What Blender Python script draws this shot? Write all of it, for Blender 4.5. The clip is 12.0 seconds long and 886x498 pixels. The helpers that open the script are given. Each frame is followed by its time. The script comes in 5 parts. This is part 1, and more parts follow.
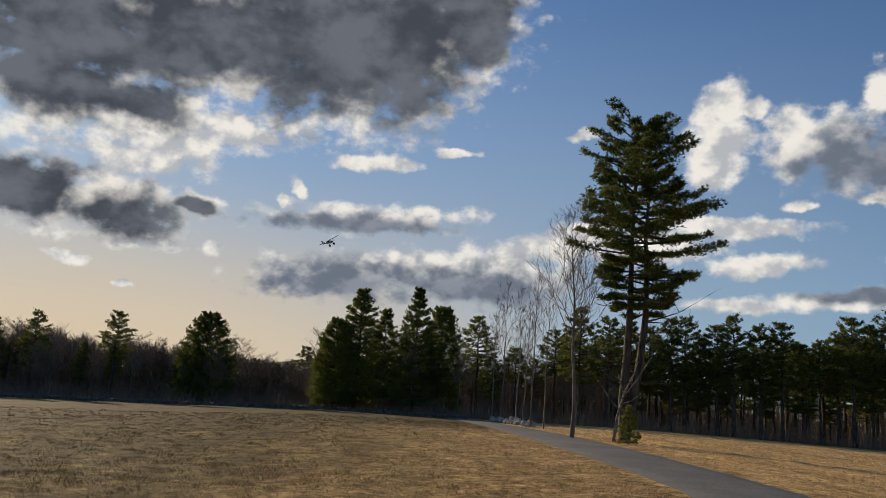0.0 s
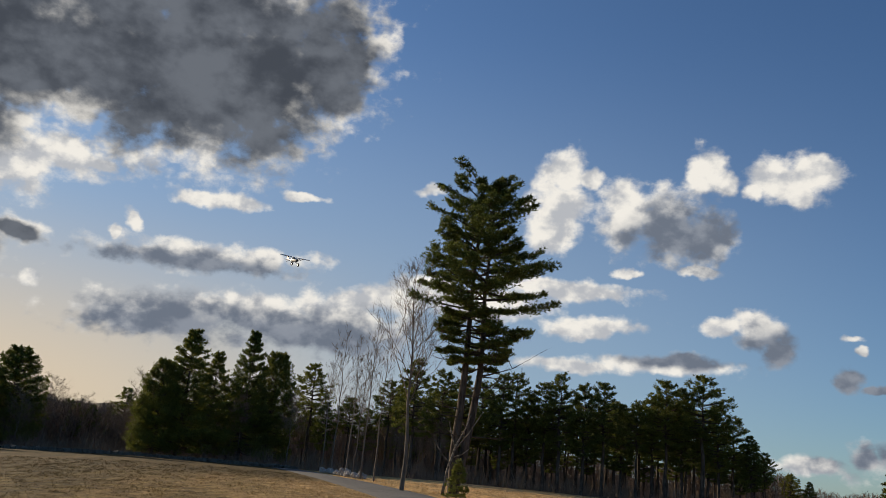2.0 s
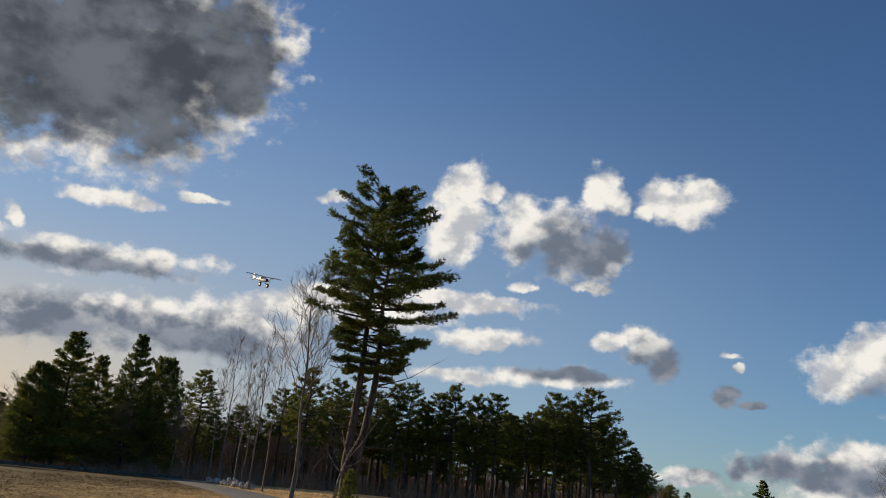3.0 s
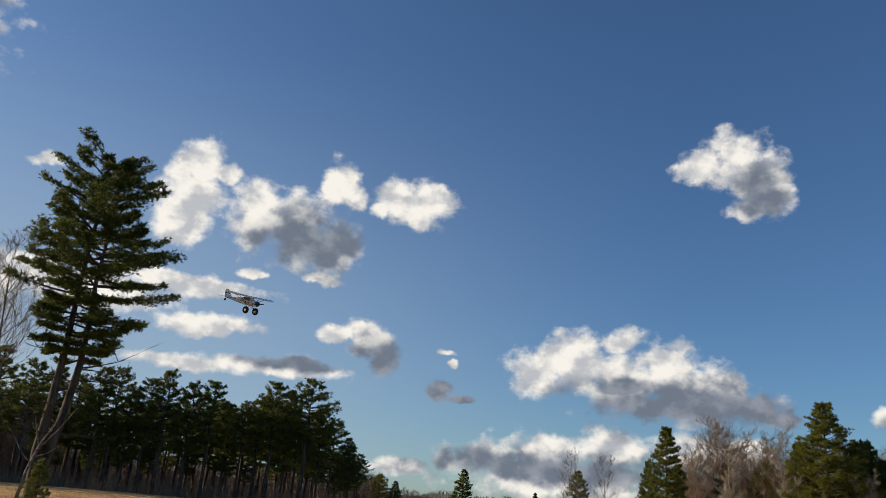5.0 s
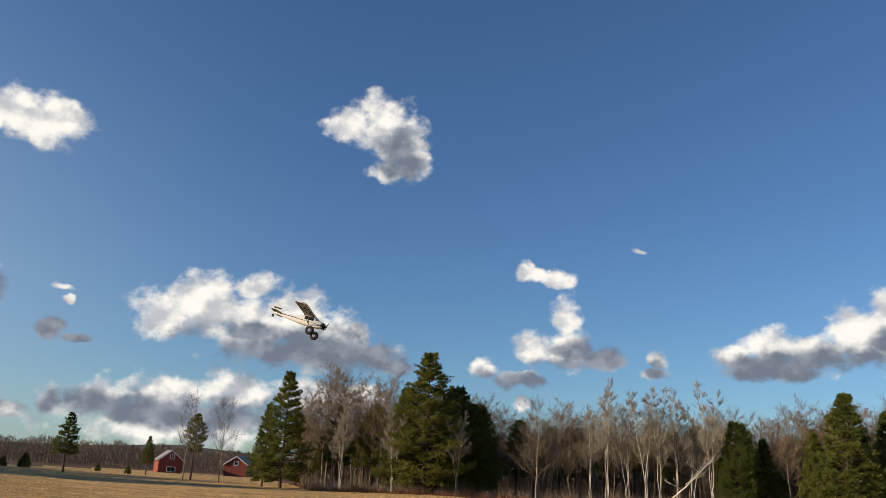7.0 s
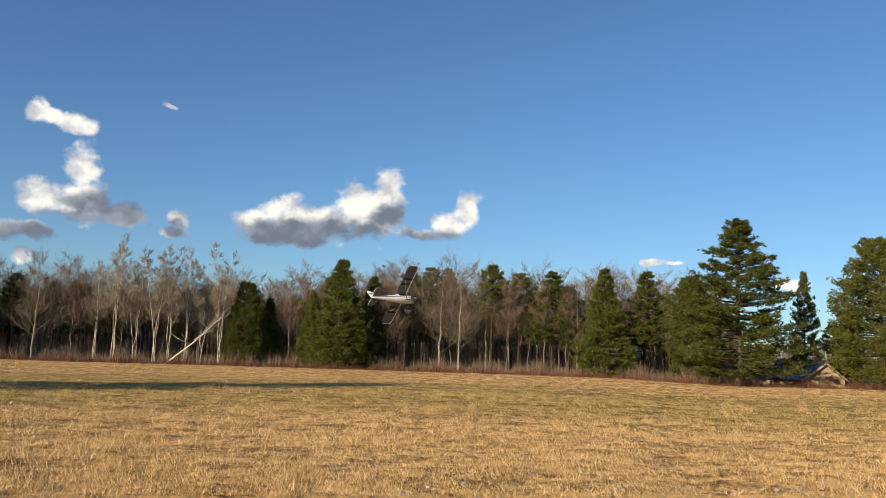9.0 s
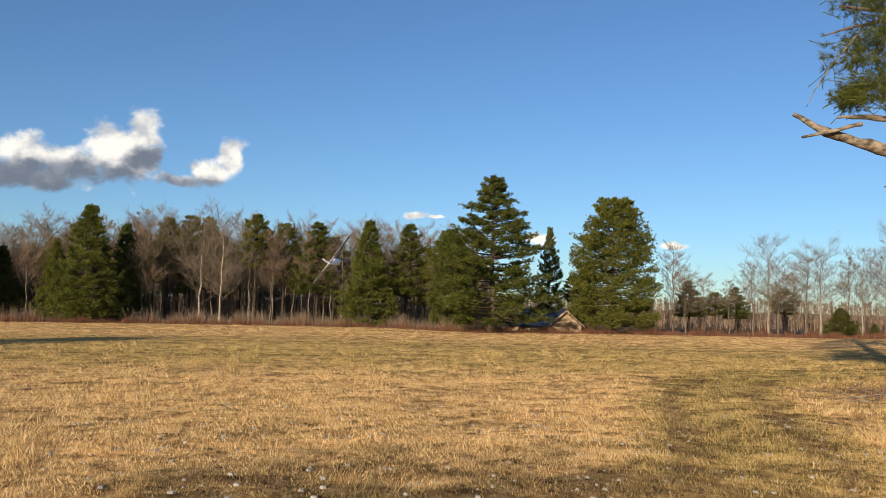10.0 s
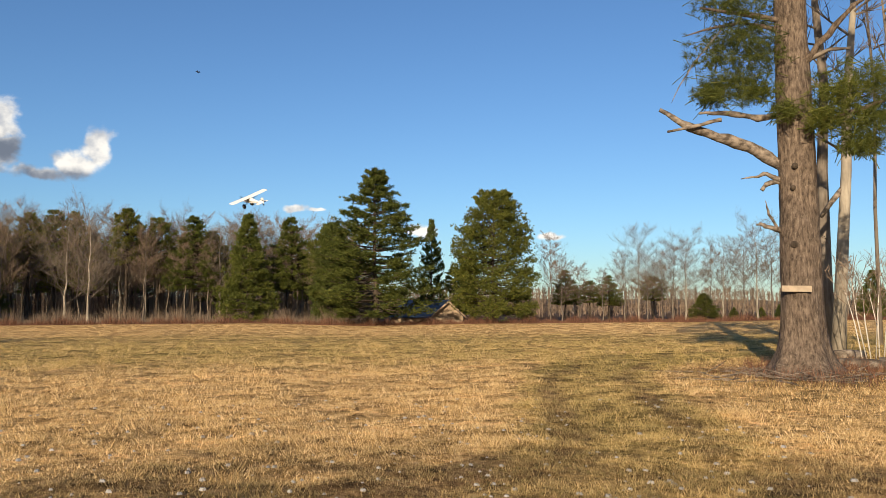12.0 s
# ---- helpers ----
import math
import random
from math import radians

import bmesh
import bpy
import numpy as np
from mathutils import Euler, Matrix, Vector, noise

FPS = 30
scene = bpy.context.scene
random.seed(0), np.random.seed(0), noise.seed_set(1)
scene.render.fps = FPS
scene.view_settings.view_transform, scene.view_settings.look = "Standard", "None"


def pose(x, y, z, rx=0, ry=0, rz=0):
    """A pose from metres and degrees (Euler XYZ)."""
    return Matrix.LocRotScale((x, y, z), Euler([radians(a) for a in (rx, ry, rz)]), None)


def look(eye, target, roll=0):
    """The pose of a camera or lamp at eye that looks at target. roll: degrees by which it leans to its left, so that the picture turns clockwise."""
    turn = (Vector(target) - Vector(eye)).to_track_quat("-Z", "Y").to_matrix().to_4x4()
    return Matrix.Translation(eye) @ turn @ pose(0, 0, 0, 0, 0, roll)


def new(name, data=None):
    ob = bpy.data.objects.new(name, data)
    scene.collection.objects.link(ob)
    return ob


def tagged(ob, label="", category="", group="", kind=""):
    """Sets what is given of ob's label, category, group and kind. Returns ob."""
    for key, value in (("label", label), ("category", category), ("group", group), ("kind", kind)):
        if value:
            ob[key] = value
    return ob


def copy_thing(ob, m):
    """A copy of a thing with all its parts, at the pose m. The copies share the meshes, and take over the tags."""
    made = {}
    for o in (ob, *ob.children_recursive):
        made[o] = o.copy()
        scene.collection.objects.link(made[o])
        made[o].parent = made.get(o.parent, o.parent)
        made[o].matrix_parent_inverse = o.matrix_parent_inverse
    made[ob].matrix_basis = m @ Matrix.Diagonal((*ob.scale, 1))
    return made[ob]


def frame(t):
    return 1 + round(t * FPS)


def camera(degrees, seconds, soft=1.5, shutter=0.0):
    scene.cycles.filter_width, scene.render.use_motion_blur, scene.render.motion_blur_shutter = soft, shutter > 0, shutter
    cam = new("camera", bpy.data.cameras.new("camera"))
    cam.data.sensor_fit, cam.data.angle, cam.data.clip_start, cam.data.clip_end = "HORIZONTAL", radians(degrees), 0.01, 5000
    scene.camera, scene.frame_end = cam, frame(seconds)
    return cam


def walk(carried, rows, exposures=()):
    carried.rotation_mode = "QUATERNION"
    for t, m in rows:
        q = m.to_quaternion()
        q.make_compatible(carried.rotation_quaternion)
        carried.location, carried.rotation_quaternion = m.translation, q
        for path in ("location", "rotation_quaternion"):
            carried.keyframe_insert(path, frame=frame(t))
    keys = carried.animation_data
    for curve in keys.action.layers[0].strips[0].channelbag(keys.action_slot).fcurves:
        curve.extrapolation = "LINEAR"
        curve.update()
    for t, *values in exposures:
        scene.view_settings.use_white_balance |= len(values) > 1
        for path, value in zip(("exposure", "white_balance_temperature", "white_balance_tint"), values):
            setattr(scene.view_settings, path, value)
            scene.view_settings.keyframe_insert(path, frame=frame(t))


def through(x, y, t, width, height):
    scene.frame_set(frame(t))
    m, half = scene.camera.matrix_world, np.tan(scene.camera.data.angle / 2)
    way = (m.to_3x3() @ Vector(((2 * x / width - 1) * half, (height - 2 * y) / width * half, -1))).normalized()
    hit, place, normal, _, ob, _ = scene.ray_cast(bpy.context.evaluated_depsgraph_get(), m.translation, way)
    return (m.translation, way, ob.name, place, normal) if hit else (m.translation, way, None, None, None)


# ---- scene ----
cam = camera(57.53, 12.0, soft=0.7)
PATH = [
    (0.0, pose(0, 0, 1.65, 101.193, -4.046, -0.800)),
    (0.5, pose(0, 0, 1.65, 102.195, -4.348, -3.298)),
    (1.0, pose(0, 0, 1.65, 103.454, -4.675, -6.215)),
    (1.5, pose(0, 0, 1.65, 104.533, -4.875, -8.965)),
    (2.0, pose(0, 0, 1.65, 105.607, -5.206, -12.485)),
    (2.5, pose(0, 0, 1.65, 106.361, -5.183, -15.901)),
    (2.7, pose(0, 0, 1.65, 106.623, -5.200, -17.462)),
    (4.3, pose(0, 0, 1.65, 107.839, -4.922, -31.546)),
    (4.5, pose(0, 0, 1.65, 107.891, -4.791, -33.590)),
    (5.0, pose(0, 0, 1.65, 107.913, -4.395, -39.344)),
    (5.5, pose(0, 0, 1.65, 107.751, -3.945, -44.830)),
    (6.0, pose(0, 0, 1.65, 107.358, -3.539, -51.572)),
    (6.5, pose(0, 0, 1.65, 106.803, -3.077, -57.918)),
    (6.7, pose(0, 0, 1.65, 106.426, -2.895, -60.698)),
    (8.3, pose(0, 0, 1.65, 100.788, -2.463, -85.250)),
    (8.5, pose(0, 0, 1.65, 99.810, -2.273, -88.648)),
    (9.0, pose(0, 0, 1.65, 97.236, -2.003, -98.204)),
    (9.5, pose(0, 0, 1.65, 95.488, -1.775, -106.567)),
    (10.0, pose(0, 0, 1.65, 94.256, -1.482, -114.727)),
    (10.5, pose(0, 0, 1.65, 93.707, -1.110, -120.114)),
    (11.0, pose(0, 0, 1.65, 93.444, -0.751, -123.757)),
    (11.5, pose(0, 0, 1.65, 93.470, -0.472, -124.603)),
    (12.0, pose(0, 0, 1.65, 93.839, -0.153, -123.014)),
]
EXPOSURES = [(0.0, 0.08), (2.5, 0.15), (6.5, 0.3), (8.5, 0.42), (12.0, 0.42)]
walk(cam, PATH, EXPOSURES)
EYE = 1.65

# ---- sky, clouds and sun ----
SUN_AZ, SUN_EL = -40.0, 17.0


def way(az, el=0.0):
    a, e = radians(az), radians(el)
    return Vector((math.sin(a) * math.cos(e), math.cos(a) * math.cos(e), math.sin(e)))


world = bpy.data.worlds.new("sky")
scene.world = world
world.use_nodes = True
wt = world.node_tree
wt.nodes.clear()


def wnode(kind, **values):
    n = wt.nodes.new(kind)
    for k, v in values.items():
        setattr(n, k, v)
    return n


def wlink(a, b):
    wt.links.new(a, b)


def wmath(op, a, b=None, c=None):
    n = wnode("ShaderNodeMath", operation=op)
    for i, v in enumerate((a, b, c)):
        if v is None:
            continue
        if isinstance(v, (int, float)):
            n.inputs[i].default_value = v
        else:
            wlink(v, n.inputs[i])
    return n.outputs[0]


def wstep(value, low, high, to_low=0.0, to_high=1.0):
    n = wnode("ShaderNodeMapRange", interpolation_type="SMOOTHSTEP")
    wlink(value, n.inputs["Value"])
    for k, v in zip(("From Min", "From Max", "To Min", "To Max"), (low, high, to_low, to_high)):
        n.inputs[k].default_value = v
    return n.outputs["Result"]


def wmix(fac, a, b):
    n = wnode("ShaderNodeMix", data_type="RGBA")
    if isinstance(fac, float):
        n.inputs["Factor"].default_value = fac
    else:
        wlink(fac, n.inputs["Factor"])
    for key, v in (("A", a), ("B", b)):
        sock = [i for i in n.inputs if i.name == key and i.type == "RGBA"][0]
        if isinstance(v, tuple):
            sock.default_value = (*v, 1)
        else:
            wlink(v, sock)
    return [o for o in n.outputs if o.type == "RGBA"][0]


sky = wnode("ShaderNodeTexSky", sky_type="NISHITA", sun_disc=False)
sky.sun_elevation, sky.sun_rotation = radians(SUN_EL), radians(SUN_AZ)
sky.air_density, sky.dust_density, sky.ozone_density = 1.0, 0.25, 1.6
coords = wnode("ShaderNodeTexCoord").outputs["Generated"]


def wnoise(scale, detail, rough, offset=0.0, shift=(0, 0, 0), flat=1.0):
    m = wnode("ShaderNodeMapping")
    m.inputs["Location"].default_value = (offset + shift[0], offset * 0.7 + shift[1], offset * 1.3 + shift[2] * flat)
    m.inputs["Scale"].default_value = (1, 1, flat)
    wlink(coords, m.inputs["Vector"])
    n = wnode("ShaderNodeTexNoise")
    wlink(m.outputs[0], n.inputs["Vector"])
    n.inputs["Scale"].default_value, n.inputs["Detail"].default_value, n.inputs["Roughness"].default_value = scale, detail, rough
    return n


def warped(amount, scale, offset):
    n = wnoise(scale, 3.0, 0.6, offset)
    sub = wnode("ShaderNodeVectorMath", operation="SUBTRACT")
    wlink(n.outputs["Color"], sub.inputs[0])
    sub.inputs[1].default_value = (0.5, 0.5, 0.5)
    mul = wnode("ShaderNodeVectorMath", operation="SCALE")
    wlink(sub.outputs[0], mul.inputs[0])
    mul.inputs["Scale"].default_value = amount
    add = wnode("ShaderNodeVectorMath", operation="ADD")
    wlink(coords, add.inputs[0])
    wlink(mul.outputs[0], add.inputs[1])
    return add.outputs[0]


BENT = warped(0.016, 30.0, 3.1)


def puff(before, az, el, half_wide, half_high, turn=0.0):
    """1 at the heart of a cloud's lobe, 0 at its rim, less beyond."""
    f = way(az, el)
    right = way(az + 90)
    up = right.cross(f)
    c, s = math.cos(radians(turn)), math.sin(radians(turn))
    m = Matrix((right * c + up * s, up * c - right * s, f)).transposed()
    n = wnode("ShaderNodeMapping", vector_type="TEXTURE")
    n.inputs["Location"].default_value = f
    n.inputs["Rotation"].default_value = m.to_euler()
    n.inputs["Scale"].default_value = (math.tan(radians(half_wide)), math.tan(radians(half_high)), 0.3)
    if before is None:
        wlink(BENT, n.inputs["Vector"])
    else:  # one lobe after another
        step = wnode("ShaderNodeVectorMath", operation="MULTIPLY_ADD")
        wlink(before, step.inputs[0])
        step.inputs[1].default_value = (1e-6, 1e-6, 1e-6)
        wlink(BENT, step.inputs[2])
        wlink(step.outputs[0], n.inputs["Vector"])
    length = wnode("ShaderNodeVectorMath", operation="LENGTH")
    wlink(n.outputs[0], length.inputs[0])
    return wmath("SUBTRACT", 1.0, length.outputs["Value"])


def gather(old, lobes, before=None):
    for lobe in lobes:
        p = puff(old if old is not None else before, *lobe)
        old = p if old is None else wmath("SMOOTH_MAX", old, p, 0.15)
    return old


# lobes: azimuth, elevation, half width, half height, turn, in degrees
body = gather(None, [(-28, 23, 7, 5.2), (-20, 23.6, 8, 4.2), (-13, 24.2, 7, 4.0), (-8, 23.8, 6, 4.3), (-4, 25.2, 6, 4.2), (1, 27.5, 4, 3.0), (1.8, 24.6, 1.5, 1.2), (-8, 28.5, 10, 4), (-20, 28, 10, 5)])
body = gather(body, [(-27, 18.4, 6, 3.2), (-22, 18.0, 4.5, 2.4), (-18.8, 16.4, 2.6, 1.7, -20), (-21.0, 15.0, 3.6, 1.0), (-15.2, 17.9, 2.2, 1.1, -8), (-13.6, 17.6, 1.2, 0.45)])
body = gather(body, [(-28, 11.8, 5, 2.5), (-22.5, 11.6, 4.8, 2.2, -8), (-17.6, 12.4, 2.2, 0.7), (-19.3, 9.5, 2.4, 0.5), (-16.2, 9.6, 0.7, 0.5), (-25.0, 8.0, 1.4, 0.4), (-21.5, 6.6, 0.6, 0.25), (-11.8, 13.5, 0.4, 0.5), (-10.7, 14.6, 0.5, 0.6, 40)])
body = gather(body, [(-5.5, 12.7, 7.8, 1.0, 3), (-5.6, 16.7, 3.4, 0.5, 4), (0.5, 17.9, 1.5, 0.28, 4), (-7.5, 8.6, 6.2, 1.8, 6), (-1, 9.2, 6, 1.9), (4, 9.4, 5, 2.0), (7.5, 11.6, 3.6, 1.2, 12), (10, 12.6, 2.6, 1.0), (9.9, 19.6, 1.2, 0.35, 12)])
body = gather(body, [(20, 13.3, 5.0, 0.65, -3), (21.6, 10.8, 4.0, 0.7, 2), (14.5, 12, 5, 1.1), (20.8, 8.1, 3.6, 0.5), (27.5, 8.5, 5, 0.7), (24.6, 14.7, 1.2, 0.3), (29.4, 14.8, 1.4, 0.35)])
body = gather(body, [(19.6, 21.3, 1.5, 1.3), (19.3, 19.0, 2.2, 1.7), (18.8, 17.2, 1.8, 1.0), (21.6, 21.2, 0.9, 0.5), (24.3, 18.6, 2.1, 1.9), (27.4, 18.0, 3.0, 2.1), (29.5, 17.2, 2.0, 1.6), (29.8, 21.5, 1.3, 1.2), (31.0, 20.8, 0.8, 0.6)])
body = gather(body, [(34.5, 21.0, 1.7, 1.2), (36.8, 21.1, 1.7, 1.2), (36.0, 19.8, 1.0, 0.8), (33.0, 20.1, 0.8, 0.4), (33.2, 10.9, 1.6, 1.2), (34.4, 9.6, 1.2, 1.2), (31.0, 11.2, 1.3, 0.6), (38.5, 8.0, 0.9, 0.8), (40.1, 7.4, 0.9, 0.3), (38.8, 10.5, 0.8, 0.25), (39.3, 9.8, 0.4, 0.3)])
body = gather(body, [(45.3, 9.8, 2.0, 1.6), (48.2, 10.4, 2.6, 2.0), (51.0, 11.9, 1.7, 0.8, 14), (51.5, 9.2, 3.4, 2.4), (54.4, 9.6, 2.4, 2.2), (57, 8.9, 2.5, 1.8), (59.4, 7.9, 2.4, 1.2), (61.2, 7.2, 1.4, 0.5), (55, 7.5, 5, 1.1)])
body = gather(body, [(39.1, 3.3, 0.9, 0.9), (42.0, 3.7, 2.2, 1.5), (46.3, 4.2, 2.6, 1.5), (50.5, 4.7, 2.8, 1.5), (55.5, 4.7, 2.6, 1.2), (59, 5.0, 2.0, 0.8), (36, 2.6, 2.5, 0.6), (47, 2.6, 8, 1.5)])
body = gather(body, [(56.8, 23.9, 1.9, 0.7), (59.3, 24.0, 2.0, 1.3), (61.4, 22.6, 1.4, 1.6), (59.8, 20.9, 1.3, 0.6), (60.4, 22.9, 1.5, 1.3), (70.3, 14.2, 0.7, 0.7), (71.4, 13.9, 0.9, 0.45), (72.6, 13.8, 1.2, 0.6), (73.3, 10.8, 1.0, 1.5), (71.1, 8.9, 1.7, 1.0), (73.4, 8.9, 2.0, 1.4), (75.8, 8.2, 1.8, 0.8)])
body = gather(body, [(67.5, 7.3, 1.0, 0.7), (70.0, 6.7, 1.9, 0.55), (70.3, 5.1, 0.6, 0.5), (79.5, 8.2, 0.8, 0.7), (79.2, 7.4, 0.9, 0.4), (84.8, 8.3, 1.6, 1.0), (86.8, 8.9, 2.0, 1.5), (89.5, 8.8, 2.2, 1.3), (92.0, 9.6, 2.0, 1.7), (93.8, 11.1, 1.1, 1.5), (94.4, 9.6, 0.9, 0.8), (87, 7.5, 3.4, 0.6)])
body = gather(body, [(99.6, 10.3, 0.9, 1.1), (98.2, 8.8, 1.3, 0.8), (96.2, 8.2, 1.7, 0.5), (112.5, 6.6, 0.8, 0.3), (114.1, 6.5, 0.6, 0.15), (121.5, 5.1, 1.0, 0.5), (130.5, 4.7, 1.0, 0.3), (78.6, 15.7, 0.6, 0.2)])
dark = gather(None, [(-28, 23, 7, 4.2), (-20, 23.4, 6.5, 3.0), (-11, 24.0, 7.0, 3.6), (-4.2, 25.4, 6.2, 3.9), (0.8, 28.0, 3.8, 3.0), (-12, 29, 9, 3), (-25, 27, 8, 3), (-27.5, 19.2, 5, 2.3), (-22.5, 18.5, 3.6, 1.3), (-28, 11.8, 5.0, 2.0), (-22.4, 11.2, 4.6, 1.6), (-17.4, 12.3, 1.8, 0.5)], body)
grey = gather(None, [(-6.5, 12.3, 6.0, 0.5, 3), (-5.0, 7.9, 6.6, 1.4), (2, 8.2, 6.2, 1.3), (28.7, 17.3, 2.8, 1.5), (26.4, 17.2, 2.2, 1.0), (34.3, 9.6, 1.6, 1.5), (28, 8.9, 4.0, 0.4), (38.5, 8.0, 1.6, 1.5), (40.1, 7.3, 1.6, 0.6)], dark)
grey = gather(grey, [(52.5, 7.4, 4.8, 1.2), (57.6, 7.6, 4.6, 1.4), (61.4, 7.2, 2.4, 1.0), (51, 8.9, 1.6, 0.5), (76, 8.3, 2.5, 1.1), (73.2, 7.8, 3.0, 0.45), (69.8, 6.6, 2.8, 0.7), (86, 7.4, 4.2, 0.8), (90, 8.1, 3.2, 0.7), (94.8, 9.4, 1.4, 0.7), (98, 8.0, 2.8, 0.5), (60.6, 21.6, 1.2, 1.0), (47, 3.2, 9, 0.8), (79.4, 7.6, 0.9, 0.5)])

rough_edge = wnoise(27.0, 7.0, 0.55, 1.7, flat=1.5).outputs["Fac"]
cells = wnode("ShaderNodeTexVoronoi", feature="F1", voronoi_dimensions="3D", normalize=True)
wlink(warped(0.03, 34.0, 6.3), cells.inputs["Vector"])
for key, value in (("Scale", 40.0), ("Detail", 2.0), ("Roughness", 0.5), ("Lacunarity", 2.3)):
    cells.inputs[key].default_value = value
knob = wmath("SUBTRACT", 0.36, cells.outputs["Distance"])
edge = wmath("ADD", wmath("MULTIPLY", wmath("SUBTRACT", rough_edge, 0.5), 1.9), wmath("MULTIPLY", knob, 0.7))
depth = wmath("ADD", wmath("ADD", body, 0.06), edge)
cover = wstep(depth, -0.14, 0.52)
# billows, brighter on the side towards the sun
SUNWARD = way(SUN_AZ, SUN_EL) * 0.009 + Vector((0, 0, 0.011))
billow = wnoise(24.0, 6.0, 0.5, 8.8, flat=1.3).outputs["Fac"]
lee = wnoise(24.0, 6.0, 0.5, 8.8, tuple(SUNWARD), 1.3).outputs["Fac"]
relief_light = wmath("SUBTRACT", billow, lee)
broad = wnoise(11.0, 6.0, 0.55, 12.4, flat=1.5).outputs["Fac"]
swell = wmath("ADD", wmath("MULTIPLY", relief_light, -1.7), wmath("MULTIPLY", knob, -0.2))
gloom = wstep(wmath("ADD", wmath("ADD", dark, wmath("MULTIPLY", swell, 0.35)), wmath("MULTIPLY", wmath("SUBTRACT", broad, 0.5), 1.7)), -0.32, 0.4)
shade = wstep(wmath("ADD", grey, wmath("ADD", swell, wmath("MULTIPLY", wmath("SUBTRACT", broad, 0.5), 0.6))), -1.0, 0.3)
lit = wmix(wstep(wmath("ADD", wmath("MULTIPLY", knob, 0.35), relief_light), -0.14, 0.16), (6.2, 6.4, 6.8), (11.6, 11.1, 10.2))
cloud = wmix(gloom, wmix(shade, lit, wmix(wstep(relief_light, -0.12, 0.14), (2.0, 2.35, 3.0), (3.4, 3.75, 4.4))), wmix(wstep(wmath("ADD", broad, wmath("MULTIPLY", relief_light, 0.6)), 0.3, 0.7), (0.8, 0.92, 1.15), (1.9, 2.1, 2.45)))
tint = wnode("ShaderNodeMix", data_type="RGBA", blend_type="MULTIPLY")
sky_sock = [i for i in tint.inputs if i.type == "RGBA"]
tint.inputs["Factor"].default_value = 1.0
wlink(sky.outputs[0], sky_sock[0])
sky_sock[1].default_value = (0.70, 0.985, 1.34, 1)
# warm haze low in the sky towards the sun
apart = wnode("ShaderNodeSeparateXYZ")
wlink(coords, apart.inputs[0])
toward = wnode("ShaderNodeVectorMath", operation="DOT_PRODUCT")
wlink(coords, toward.inputs[0])
toward.inputs[1].default_value = way(SUN_AZ, 0)
haze = wmath("MULTIPLY", wstep(toward.outputs["Value"], 0.55, 0.96), wstep(apart.outputs["Z"], 0.02, 0.3, 0.92, 0.0))
veil = wmath("MULTIPLY", wstep(toward.outputs["Value"], -0.15, 0.8), wstep(apart.outputs["Z"], 0.1, 0.55, 0.8, 0.07))
air = wmix(haze, wmix(veil, [o for o in tint.outputs if o.type == "RGBA"][0], (4.3, 5.3, 6.3)), (9.8, 7.7, 5.2))
whole = wmix(cover, air, cloud)
back = wnode("ShaderNodeBackground")
back.inputs["Strength"].default_value = 0.069
wlink(whole, back.inputs["Color"])
wlink(back.outputs[0], wnode("ShaderNodeOutputWorld").inputs["Surface"])

sun = new("sun", bpy.data.lights.new("sun", "SUN"))
sun.data.energy, sun.data.angle, sun.data.color = 5.0, radians(0.6), (1.0, 0.8, 0.56)
sun.matrix_world = look(way(SUN_AZ, SUN_EL) * 500, (0, 0, 0))


